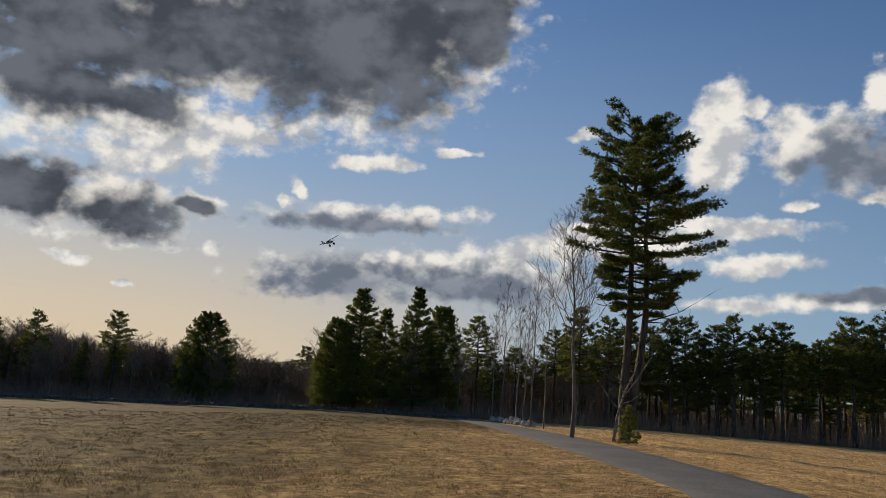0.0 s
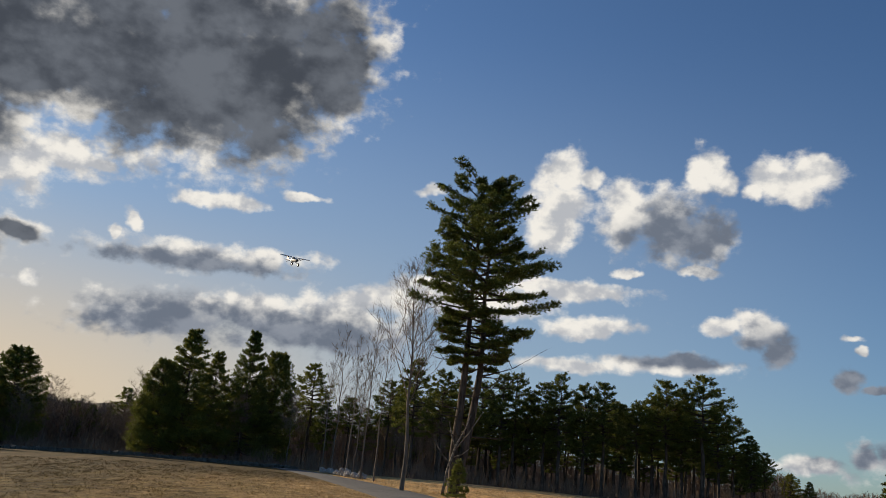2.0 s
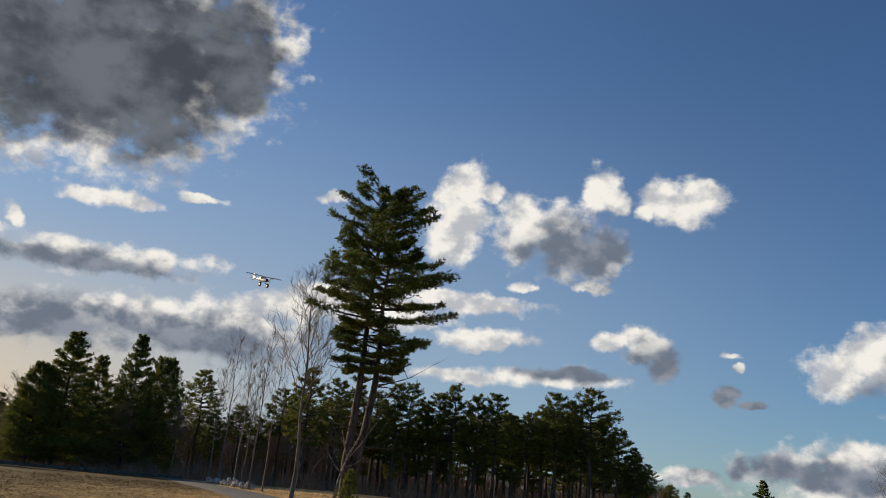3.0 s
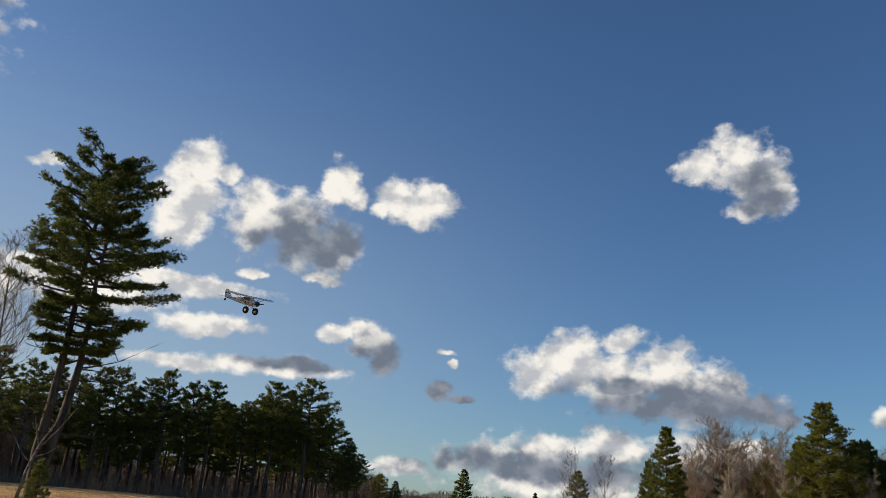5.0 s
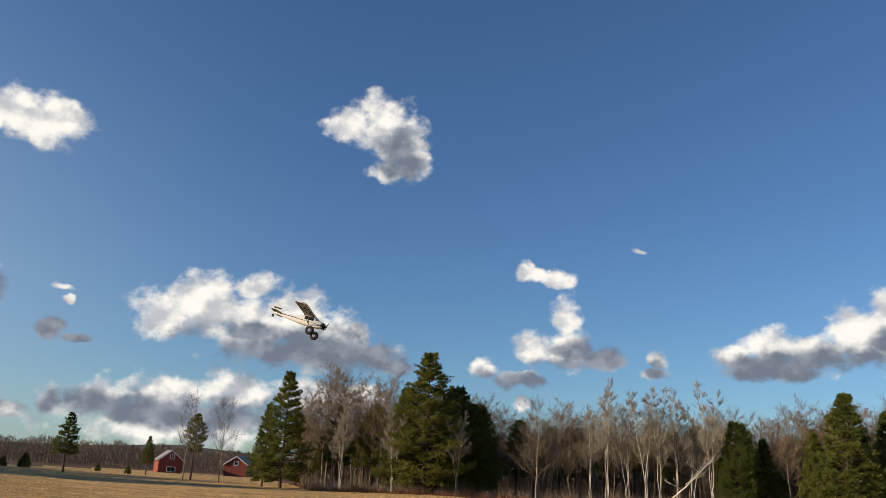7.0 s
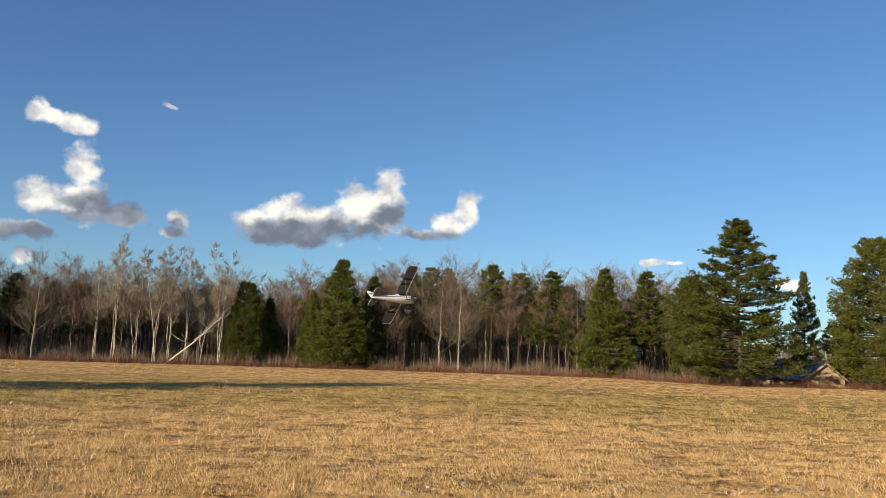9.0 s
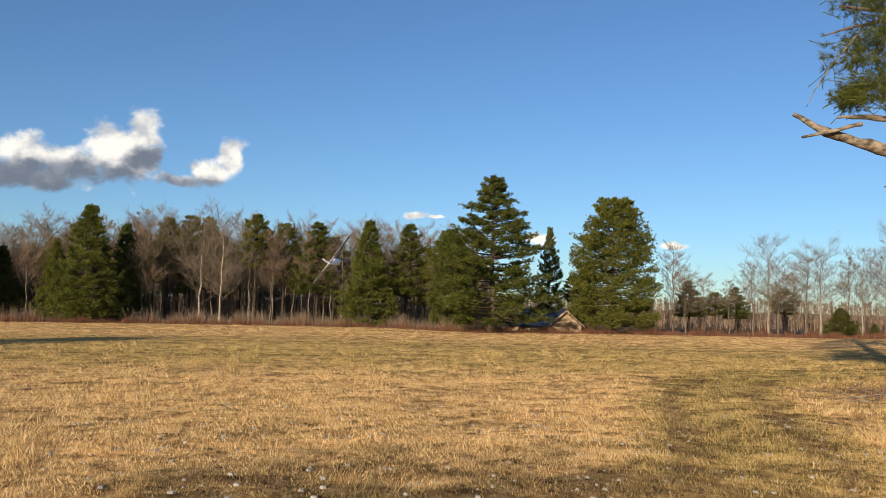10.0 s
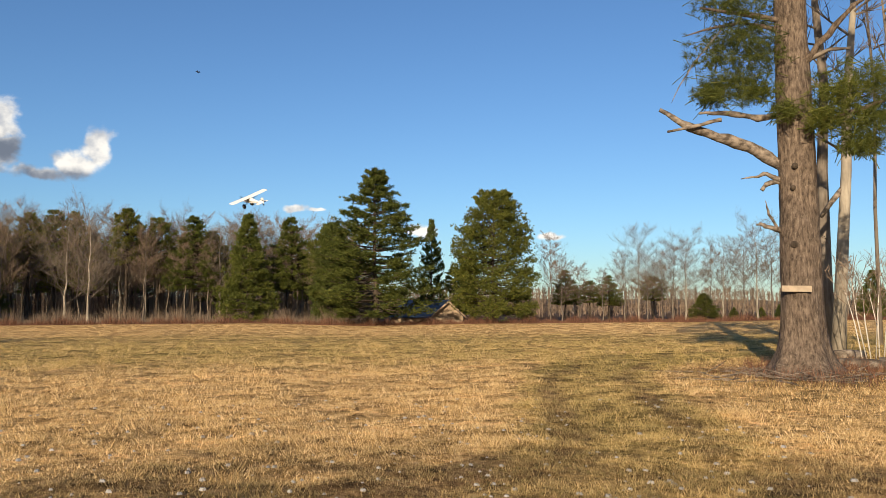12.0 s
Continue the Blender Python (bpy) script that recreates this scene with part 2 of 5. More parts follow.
# ---- materials ----
class Stuff:
    """A node material with short ways to add nodes."""

    def __init__(self, name):
        self.m = bpy.data.materials.new(name)
        self.m.use_nodes = True
        self.t = self.m.node_tree
        self.b = self.t.nodes["Principled BSDF"]
        self.c = self.t.nodes.new("ShaderNodeTexCoord")
        self.out = self.t.nodes["Material Output"]

    def node(self, kind):
        return self.t.nodes.new(kind)

    def link(self, a, b):
        self.t.links.new(a, b)

    def noise(self, scale, detail=4.0, rough=0.55, stretch=(1, 1, 1), where="Object"):
        mp = self.node("ShaderNodeMapping")
        mp.inputs["Scale"].default_value = stretch
        self.link(self.c.outputs[where], mp.inputs["Vector"])
        n = self.node("ShaderNodeTexNoise")
        self.link(mp.outputs[0], n.inputs["Vector"])
        n.inputs["Scale"].default_value, n.inputs["Detail"].default_value, n.inputs["Roughness"].default_value = scale, detail, rough
        return n.outputs["Fac"]

    def ramp(self, fac, *stops):
        r = self.node("ShaderNodeValToRGB")
        els = r.color_ramp.elements
        while len(els) < len(stops):
            els.new(0.5)
        for e, (p, col) in zip(els, stops):
            e.position, e.color = p, (*col, 1)
        self.link(fac, r.inputs[0])
        return r.outputs[0]

    def mix(self, fac, a, b, blend="MIX"):
        n = self.node("ShaderNodeMix")
        n.data_type, n.blend_type = "RGBA", blend
        socks = [i for i in n.inputs if i.type == "RGBA"]
        for sock, v in ((n.inputs["Factor"], fac), (socks[0], a), (socks[1], b)):
            if isinstance(v, (int, float)):
                sock.default_value = v
            elif isinstance(v, tuple):
                sock.default_value = (*v, 1)
            else:
                self.link(v, sock)
        return [o for o in n.outputs if o.type == "RGBA"][0]

    def island(self):
        return self.node("ShaderNodeNewGeometry").outputs["Random Per Island"]

    def object_random(self):
        return self.node("ShaderNodeObjectInfo").outputs["Random"]

    def finish(self, colour, rough=0.8, metal=0.0, bump=None, strength=0.4, dist=0.02, spec=0.3):
        if isinstance(colour, tuple):
            self.b.inputs["Base Color"].default_value = (*colour, 1)
        else:
            self.link(colour, self.b.inputs["Base Color"])
        self.b.inputs["Roughness"].default_value, self.b.inputs["Metallic"].default_value = rough, metal
        self.b.inputs["Specular IOR Level"].default_value = spec
        if bump is not None:
            bn = self.node("ShaderNodeBump")
            bn.inputs["Strength"].default_value, bn.inputs["Distance"].default_value = strength, dist
            self.link(bump, bn.inputs["Height"])
            self.link(bn.outputs[0], self.b.inputs["Normal"])
        return self.m

    def leafy(self, colour, through, rough=0.6):
        """A thin leaf: some light passes through it."""
        self.finish(colour, rough, spec=0.25)
        tr = self.node("ShaderNodeBsdfTranslucent")
        self.link(colour, tr.inputs["Color"])
        mx = self.node("ShaderNodeMixShader")
        mx.inputs[0].default_value = through
        self.link(self.b.outputs[0], mx.inputs[1])
        self.link(tr.outputs[0], mx.inputs[2])
        self.link(mx.outputs[0], self.out.inputs["Surface"])
        return self.m


def needle_material(name, dark, mid, light):
    s = Stuff(name)
    isl = s.ramp(s.island(), (0.0, dark), (0.5, mid), (1.0, light))
    big = s.ramp(s.noise(0.5, 3.0), (0.3, (0.72, 0.74, 0.7)), (0.7, (1.2, 1.15, 1.0)))
    tree = s.ramp(s.object_random(), (0.0, (0.8, 0.85, 0.85)), (1.0, (1.2, 1.12, 0.95)))
    return s.leafy(s.mix(1.0, s.mix(1.0, isl, big, "MULTIPLY"), tree, "MULTIPLY"), 0.4)


NEEDLES = needle_material("pine_needles", (0.055, 0.078, 0.018), (0.125, 0.15, 0.035), (0.22, 0.235, 0.065))
NEEDLES_BLUE = needle_material("spruce_needles", (0.055, 0.08, 0.02), (0.12, 0.15, 0.038), (0.2, 0.225, 0.065))
NEEDLES_GOLD = needle_material("old_pine_needles", (0.065, 0.085, 0.016), (0.16, 0.175, 0.036), (0.27, 0.265, 0.065))


def bark_material(name, dark, light, scale=6.0, stretch=(1, 1, 0.18)):
    s = Stuff(name)
    ridges = s.noise(scale, 6.0, 0.6, stretch)
    spots = s.noise(1.3, 4.0, 0.6)
    col = s.mix(1.0, s.ramp(ridges, (0.35, dark), (0.65, light)), s.ramp(spots, (0.3, (0.75, 0.75, 0.74)), (0.7, (1.2, 1.18, 1.12))), "MULTIPLY")
    return s.finish(col, 0.9, bump=ridges, strength=0.8, dist=0.04, spec=0.15)


BARK_PINE = bark_material("pine_bark", (0.034, 0.027, 0.021), (0.12, 0.095, 0.075))
s = Stuff("furrowed_pine_bark")
ridges = s.noise(17.0, 7.0, 0.65, (1, 1, 0.3))
plates = s.ramp(ridges, (0.36, (0.06, 0.045, 0.036)), (0.6, (0.2, 0.155, 0.12)), (0.7, (0.27, 0.22, 0.175)))
lichen = s.ramp(s.noise(38.0, 5.0, 0.7), (0.6, (0, 0, 0)), (0.68, (0.6, 0.6, 0.6)))
BARK_OLD = s.finish(s.mix(lichen, s.mix(1.0, plates, s.ramp(s.noise(0.9, 4.0), (0.3, (0.8, 0.8, 0.8)), (0.7, (1.12, 1.1, 1.05))), "MULTIPLY"), (0.42, 0.37, 0.29)), 0.92, bump=ridges, strength=0.9, dist=0.05, spec=0.12)
BARK_GREY = bark_material("grey_bark", (0.1, 0.082, 0.066), (0.24, 0.205, 0.17), 5.0)
BARK_TWIG = bark_material("brown_twig_bark", (0.12, 0.09, 0.068), (0.29, 0.22, 0.165), 5.0)
BARK_PALE = bark_material("pale_bark", (0.2, 0.175, 0.14), (0.4, 0.36, 0.3), 4.0)
s = Stuff("birch_bark")
BARK_BIRCH = s.finish(s.mix(1.0, s.ramp(s.noise(3.5, 4.0, 0.7, (1, 1, 3.5)), (0.33, (0.1, 0.09, 0.08)), (0.42, (0.62, 0.58, 0.52)), (1.0, (0.75, 0.71, 0.65))), s.ramp(s.noise(0.6), (0.3, (0.7, 0.68, 0.64)), (0.7, (1.1, 1.1, 1.08))), "MULTIPLY"), 0.8)
s = Stuff("dead_wood")
DEADWOOD = s.finish(s.ramp(s.noise(7.0, 6.0, 0.6, (0.3, 1, 1)), (0.38, (0.07, 0.055, 0.042)), (0.62, (0.29, 0.24, 0.19))), 0.9, bump=s.noise(20.0, 4.0, 0.6), strength=0.5)

def sward(st, fac, dry, backlit, sage, soil):
    """Field grass: dry straw, or olive stubble darkened in its colour as if backlit, green where it grows, soil where
    wheels wore it down.
    """
    at = st.node("ShaderNodeAttribute")
    at.attribute_name = "sward"
    sep = st.node("ShaderNodeSeparateColor")
    st.link(at.outputs["Color"], sep.inputs[0])
    spread = st.noise(0.8, 6.0, 0.65)

    def share(channel, low, high):
        both = st.node("ShaderNodeMath")
        both.operation = "MULTIPLY_ADD"
        st.link(spread, both.inputs[0])
        both.inputs[1].default_value = 1.1
        st.link(sep.outputs[channel], both.inputs[2])
        m = st.node("ShaderNodeMapRange")
        m.interpolation_type = "SMOOTHSTEP"
        st.link(both.outputs[0], m.inputs["Value"])
        m.inputs["From Min"].default_value, m.inputs["From Max"].default_value = low, high
        return m.outputs["Result"]

    # low blue: stubble with the shade of grass seen against the sun in its colour
    tone = st.mix(sep.outputs["Blue"], st.ramp(fac, *backlit), st.ramp(fac, *dry))
    tone = st.mix(share("Green", 0.75, 1.35), tone, st.ramp(fac, *sage))
    return st.mix(share("Red", 0.85, 1.25), tone, st.ramp(fac, *soil))


s = Stuff("dry_mown_grass")
fine = s.noise(5.0, 9.0, 0.8)
hollow = s.noise(1.5, 6.0, 0.7)
swath = s.noise(0.55, 5.0, 0.6, (1.0, 0.1, 1.0))
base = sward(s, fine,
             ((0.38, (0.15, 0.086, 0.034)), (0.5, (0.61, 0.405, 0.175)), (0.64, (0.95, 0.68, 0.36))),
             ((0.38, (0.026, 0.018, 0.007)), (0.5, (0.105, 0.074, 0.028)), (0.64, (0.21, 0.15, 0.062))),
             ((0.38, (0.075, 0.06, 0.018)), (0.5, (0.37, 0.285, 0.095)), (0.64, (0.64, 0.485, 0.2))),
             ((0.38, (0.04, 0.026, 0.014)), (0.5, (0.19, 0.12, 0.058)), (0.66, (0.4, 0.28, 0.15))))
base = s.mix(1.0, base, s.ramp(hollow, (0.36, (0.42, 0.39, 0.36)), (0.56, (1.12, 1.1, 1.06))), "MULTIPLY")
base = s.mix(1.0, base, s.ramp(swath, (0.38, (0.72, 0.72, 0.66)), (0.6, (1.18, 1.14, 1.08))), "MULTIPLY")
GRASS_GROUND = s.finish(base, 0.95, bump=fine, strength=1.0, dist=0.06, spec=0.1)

s = Stuff("grass_blades")
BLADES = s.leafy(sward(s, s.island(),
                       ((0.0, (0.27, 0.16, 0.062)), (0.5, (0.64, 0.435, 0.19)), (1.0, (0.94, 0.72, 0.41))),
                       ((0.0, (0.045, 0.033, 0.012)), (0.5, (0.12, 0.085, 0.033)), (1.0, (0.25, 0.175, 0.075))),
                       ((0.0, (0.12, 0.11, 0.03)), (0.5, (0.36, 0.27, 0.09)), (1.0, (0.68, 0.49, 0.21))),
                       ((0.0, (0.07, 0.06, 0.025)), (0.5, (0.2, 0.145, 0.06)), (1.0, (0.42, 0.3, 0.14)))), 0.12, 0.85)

s = Stuff("forest_floor")
litter = s.noise(1.6, 7.0, 0.65)
FLOOR = s.finish(s.ramp(litter, (0.3, (0.055, 0.036, 0.022)), (0.7, (0.2, 0.125, 0.07))), 0.95, bump=litter, strength=0.8, dist=0.08, spec=0.1)
s = Stuff("gravel")
grit = s.noise(14.0, 8.0, 0.75)
wear = s.noise(0.4, 4.0, 0.6)
GRAVEL = s.finish(s.mix(1.0, s.ramp(grit, (0.25, (0.055, 0.056, 0.056)), (0.75, (0.21, 0.21, 0.205))), s.ramp(wear, (0.3, (0.8, 0.79, 0.77)), (0.7, (1.15, 1.14, 1.1))), "MULTIPLY"), 0.95, bump=grit, strength=0.7, dist=0.02, spec=0.15)
s = Stuff("brush_stems")
BRUSH = s.leafy(s.ramp(s.island(), (0.0, (0.07, 0.03, 0.02)), (0.5, (0.16, 0.075, 0.045)), (1.0, (0.28, 0.15, 0.09))), 0.15, 0.85)
s = Stuff("far_woods")
FAR = s.finish(s.ramp(s.noise(0.02, 6.0, 0.7), (0.3, (0.07, 0.065, 0.05)), (0.7, (0.13, 0.12, 0.1))), 0.95, spec=0.05)
s = Stuff("field_stone")
STONE = s.finish(s.ramp(s.noise(4.0, 6.0, 0.65), (0.3, (0.2, 0.19, 0.175)), (0.7, (0.46, 0.44, 0.41))), 0.9, bump=s.noise(9.0, 5.0), strength=0.6)


s = Stuff("mossy_stone")
MOSSY = s.finish(s.ramp(s.noise(3.0, 6.0, 0.65), (0.3, (0.05, 0.05, 0.04)), (0.7, (0.15, 0.145, 0.125))), 0.95)


def plain(name, colour, rough=0.5, metal=0.0, vary=0.12, scale=3.0):
    st = Stuff(name)
    lo, hi = tuple(c * (1 - vary) for c in colour), tuple(c * (1 + vary) for c in colour)
    return st.finish(st.ramp(st.noise(scale, 5.0, 0.6), (0.3, lo), (0.7, hi)), rough, metal, spec=0.4)


WHITE = plain("white_covering", (0.8, 0.79, 0.77), 0.35, vary=0.04)
UNDER = plain("dark_grey_covering", (0.15, 0.155, 0.165), 0.5)
BLACK = plain("black_trim", (0.02, 0.02, 0.022), 0.45)
RUBBER = plain("tyre_rubber", (0.022, 0.022, 0.024), 0.8)
ALLOY = plain("wheel_alloy", (0.6, 0.6, 0.62), 0.35, 0.8)
GLASS = plain("dark_window", (0.02, 0.025, 0.03), 0.1)
RED = plain("barn_red_boards", (0.2, 0.045, 0.034), 0.8, vary=0.2)
TRIM = plain("white_trim", (0.75, 0.74, 0.7), 0.6)
ROOF = plain("grey_roof", (0.2, 0.2, 0.21), 0.8)
ROOF_BLUE = plain("blue_grey_roof", (0.05, 0.085, 0.15), 0.5)
TAN = plain("tan_stone_wall", (0.42, 0.32, 0.22), 0.9, vary=0.3, scale=2.0)
BOARD = plain("weathered_plank", (0.36, 0.29, 0.21), 0.85, vary=0.25, scale=5.0)
FEATHER = plain("dark_feathers", (0.02, 0.02, 0.022), 0.7)


# ---- geometry helpers ----
class Geo:
    def __init__(self):
        self.v, self.f = [], []

    def tube(self, pts, radii, sides=5, cap=True):
        pts = [Vector(p) for p in pts]
        base = len(self.v)
        for i, p in enumerate(pts):
            d = pts[min(i + 1, len(pts) - 1)] - pts[max(i - 1, 0)]
            d = d.normalized() if d.length > 1e-9 else Vector((0, 0, 1))
            u = d.cross(Vector((0.31, 0.87, 0.37))).normalized()
            w = d.cross(u)
            for k in range(sides):
                a = 2 * math.pi * k / sides
                self.v.append(tuple(p + (u * math.cos(a) + w * math.sin(a)) * radii[i]))
        for i in range(len(pts) - 1):
            for k in range(sides):
                a, b = base + i * sides + k, base + i * sides + (k + 1) % sides
                self.f.append((a, b, b + sides, a + sides))
        if cap:
            self.f.append(tuple(base + (len(pts) - 1) * sides + k for k in range(sides)))
            self.f.append(tuple(base + sides - 1 - k for k in range(sides)))

    def tri(self, a, b, c):
        n = len(self.v)
        self.v += [tuple(a), tuple(b), tuple(c)]
        self.f.append((n, n + 1, n + 2))

    def box(self, lo, hi, m=None):
        n = len(self.v)
        for z in (lo[2], hi[2]):
            for x, y in ((lo[0], lo[1]), (hi[0], lo[1]), (hi[0], hi[1]), (lo[0], hi[1])):
                p = Vector((x, y, z))
                self.v.append(tuple(m @ p if m is not None else p))
        for q in ((3, 2, 1, 0), (4, 5, 6, 7), (0, 1, 5, 4), (1, 2, 6, 5), (2, 3, 7, 6), (3, 0, 4, 7)):
            self.f.append(tuple(n + i for i in q))

    def loft(self, rings, close=True):
        base, k = len(self.v), len(rings[0])
        for r in rings:
            self.v += [tuple(p) for p in r]
        for i in range(len(rings) - 1):
            for j in range(k):
                a, b = base + i * k + j, base + i * k + (j + 1) % k
                self.f.append((a, b, b + k, a + k))
        if close:
            self.f.append(tuple(base + k - 1 - j for j in range(k)))
            self.f.append(tuple(base + (len(rings) - 1) * k + j for j in range(k)))

    def mesh(self, name, material, smooth=False):
        me = bpy.data.meshes.new(name)
        me.from_pydata(self.v, [], self.f)
        me.materials.append(material)
        if smooth:
            me.polygons.foreach_set("use_smooth", [True] * len(me.polygons))
        me.update()
        return me


def part(name, geo, material, parent, label="", smooth=False):
    ob = new(name, geo.mesh(name, material, smooth) if isinstance(geo, Geo) else geo)
    ob.parent = parent
    if label:
        tagged(ob, label)
    return ob


def array_mesh(name, verts, faces, material, smooth=False):
    """A mesh from numpy arrays whose faces all have the same number of corners."""
    me = bpy.data.meshes.new(name)
    k = faces.shape[1]
    me.vertices.add(len(verts))
    me.vertices.foreach_set("co", verts.astype(np.float32).ravel())
    me.loops.add(faces.size)
    me.loops.foreach_set("vertex_index", faces.astype(np.int32).ravel())
    me.polygons.add(len(faces))
    me.polygons.foreach_set("loop_start", np.arange(0, faces.size, k, dtype=np.int32))
    me.update(calc_edges=True)
    if smooth:
        me.polygons.foreach_set("use_smooth", np.ones(len(faces), dtype=bool))
    me.materials.append(material)
    return me


# ---- the ground ----
EDGE_AZ = [-30, -18, -8, 3, 12, 20, 30, 36, 42, 50, 57, 65, 72, 90, 110, 118, 126, 140, 147, 160, 200, 270, 330]
EDGE_Z = [-0.75, -0.2, 0.5, 0.65, 0.85, 0.75, 0.5, 0.0, -0.5, -0.75, -0.8, -0.6, -0.85, -0.85, -0.75, -0.95, -0.65, -0.45, -0.1, 0.0, -0.3, -0.6, -0.75]
RISE_AZ = [-30, 0, 25, 45, 60, 200, 330]
RISE = [70, 45, 42, 80, 150, 150, 70]


def ground_np(x, y):
    r = np.hypot(x, y)
    az = (np.degrees(np.arctan2(x, y)) + 30) % 360 - 30
    z, k = np.interp(az, EDGE_AZ, EDGE_Z), np.interp(az, RISE_AZ, RISE)
    return z * np.tanh(r / k) / np.tanh(105 / k)


def ground(x, y):
    return float(ground_np(np.array([x]), np.array([y]))[0])


def spot(az, d):
    x, y = d * math.sin(radians(az)), d * math.cos(radians(az))
    return Vector((x, y, ground(x, y)))


ROAD_Y = [-30, -12, -6, 0, 5, 10, 17, 29, 45, 57, 65, 92, 140]
ROAD_X = [-26, -9.5, -4.5, -0.4, 2.9, 5.35, 6.95, 6.65, 6.2, 5.8, 5.4, 4.0, -1.0]


def road_mid(y):
    return float(np.interp(y, ROAD_Y, ROAD_X))


TRACK_X = [4.2, 5.5, 7.0, 10.4, 14.6, 17.4, 18.6, 18.4]
TRACK_Y = [-4.2, -5.6, -7.4, -10.1, -13.6, -17.2, -21.0, -27.0]


def smooth_np(v, low, high):
    q = np.clip((v - low) / (high - low), 0, 1)
    return q * q * (3 - 2 * q)


def sward_np(x, y):
    """What grows at a place: worn soil, green growth, dry straw; without straw, the backlit-dark tone."""
    r = np.hypot(x, y)
    az = (np.degrees(np.arctan2(x, y)) + 30) % 360 - 30
    near = np.full(len(x), 1e9)
    for i in range(len(TRACK_X) - 1):
        ax, ay, bx, by = TRACK_X[i], TRACK_Y[i], TRACK_X[i + 1], TRACK_Y[i + 1]
        q = np.clip(((x - ax) * (bx - ax) + (y - ay) * (by - ay)) / ((bx - ax) ** 2 + (by - ay) ** 2), 0, 1)
        near = np.minimum(near, np.hypot(x - ax - q * (bx - ax), y - ay - q * (by - ay)))
    beyond = 1 - smooth_np(r, 24, 32)
    rut = np.exp(-((near - 0.85) / 0.55) ** 2) * beyond
    lane = smooth_np(near, 2.1, 1.1) * beyond
    east = smooth_np(az, 48, 66) * (1 - smooth_np(az, 200, 240))
    verge = smooth_np(r, 15.0, 7.0) * smooth_np(az, 70, 105)
    soil = np.maximum.reduce([rut * 0.58, lane * 0.36, verge * 0.6])
    off = x - np.interp(y, ROAD_Y, ROAD_X)
    west = (1 - east) * (y > 0)
    green = east * (0.14 + 0.46 * smooth_np(r, 17, 30) * (1 - smooth_np(r, 42, 70))) + lane * 0.5 + west * (0.1 + 0.22 * (off < -4) * smooth_np(r, 75, 30))
    # falls to 0 left of the lane, which paints that field's backlit shade
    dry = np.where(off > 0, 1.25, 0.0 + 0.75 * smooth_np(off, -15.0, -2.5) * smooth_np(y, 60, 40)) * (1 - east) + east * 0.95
    return np.stack([soil, green, dry, np.ones(len(x))], 1)


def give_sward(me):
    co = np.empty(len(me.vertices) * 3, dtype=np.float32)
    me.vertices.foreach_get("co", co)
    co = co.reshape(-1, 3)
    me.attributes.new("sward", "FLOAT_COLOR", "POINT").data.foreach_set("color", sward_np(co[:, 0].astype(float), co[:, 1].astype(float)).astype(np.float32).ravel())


def relief(x, y):
    r = math.hypot(x, y)
    calm = min(1.0, max(0.0, (abs(x - road_mid(y)) - 2.4) / 2.0)) if -30 < y < 140 else 1.0
    return calm * min(1.0, r / 5.0) * (0.06 * noise.noise(Vector((x * 0.45, y * 0.45, 0.0))) + 0.055 * noise.noise(Vector((x * 1.5, y * 1.5, 3.0))) + 0.03 * noise.noise(Vector((x * 4.0, y * 4.0, 7.0)))) * max(0.0, 1 - r / 150)


def build_ground():
    radii = [0.0] + list(np.geomspace(2.5, 140, 200)) + list(np.geomspace(150, 4600, 26))
    n = 520
    verts, faces = [(0.0, 0.0, 0.0)], []
    for r in radii[1:]:
        for k in range(n):
            a = 2 * math.pi * k / n
            x, y = r * math.sin(a), r * math.cos(a)
            z = ground(x, y) + (relief(x, y) if r < 150 else 0.0)
            if r > 400:
                z = z * 400 / r
            verts.append((x, y, z))
    for k in range(n):
        faces.append((0, 1 + (k + 1) % n, 1 + k))
    for i in range(len(radii) - 2):
        for k in range(n):
            a, b = 1 + i * n + k, 1 + i * n + (k + 1) % n
            faces.append((a, b, b + n, a + n))
    me = bpy.data.meshes.new("ground")
    me.from_pydata(verts, [], faces)
    me.materials.append(GRASS_GROUND)
    me.materials.append(FLOOR)
    for p in me.polygons:
        c = p.center
        r, az = math.hypot(c.x, c.y), (math.degrees(math.atan2(c.x, c.y)) + 30) % 360 - 30
        if r > field_edge(az) + 1.5 + 1.5 * noise.noise(c * 0.3):
            p.material_index = 1
        p.use_smooth = True
    me.update()
    give_sward(me)
    return tagged(new("ground", me), "mown field of dry straw-coloured grass edged by woods", "ground", kind="structure")


def field_edge(az):
    return float(np.interp(az, [-30, -10, 0, 10, 18, 33, 36, 44, 52, 56, 70, 90, 110, 116, 130, 150, 160, 330], [116, 108, 104, 100, 103, 103, 150, 230, 230, 102, 96, 95, 95, 88, 90, 103, 110, 116]))


build_ground()


def build_road():
    g = Geo()
    ys = np.arange(-30, 100, 0.8)
    for y in ys:
        m = road_mid(y)
        w = 1.55 + 0.12 * noise.noise(Vector((y * 0.5, 0, 0)))
        for off, lift in ((-w - 0.25, -0.08), (-w, 0.03), (-w * 0.55, 0.05), (0, 0.06), (w * 0.55, 0.05), (w, 0.03), (w + 0.25, -0.08)):
            x = m + off
            g.v.append((x, y, ground(x, y) + lift))
    for i in range(len(ys) - 1):
        for k in range(6):
            a = i * 7 + k
            g.f.append((a, a + 1, a + 8, a + 7))
    ob = new("road", g.mesh("road", GRAVEL, True))
    tagged(ob, "grey gravel lane running through the field", "road", kind="structure")


build_road()


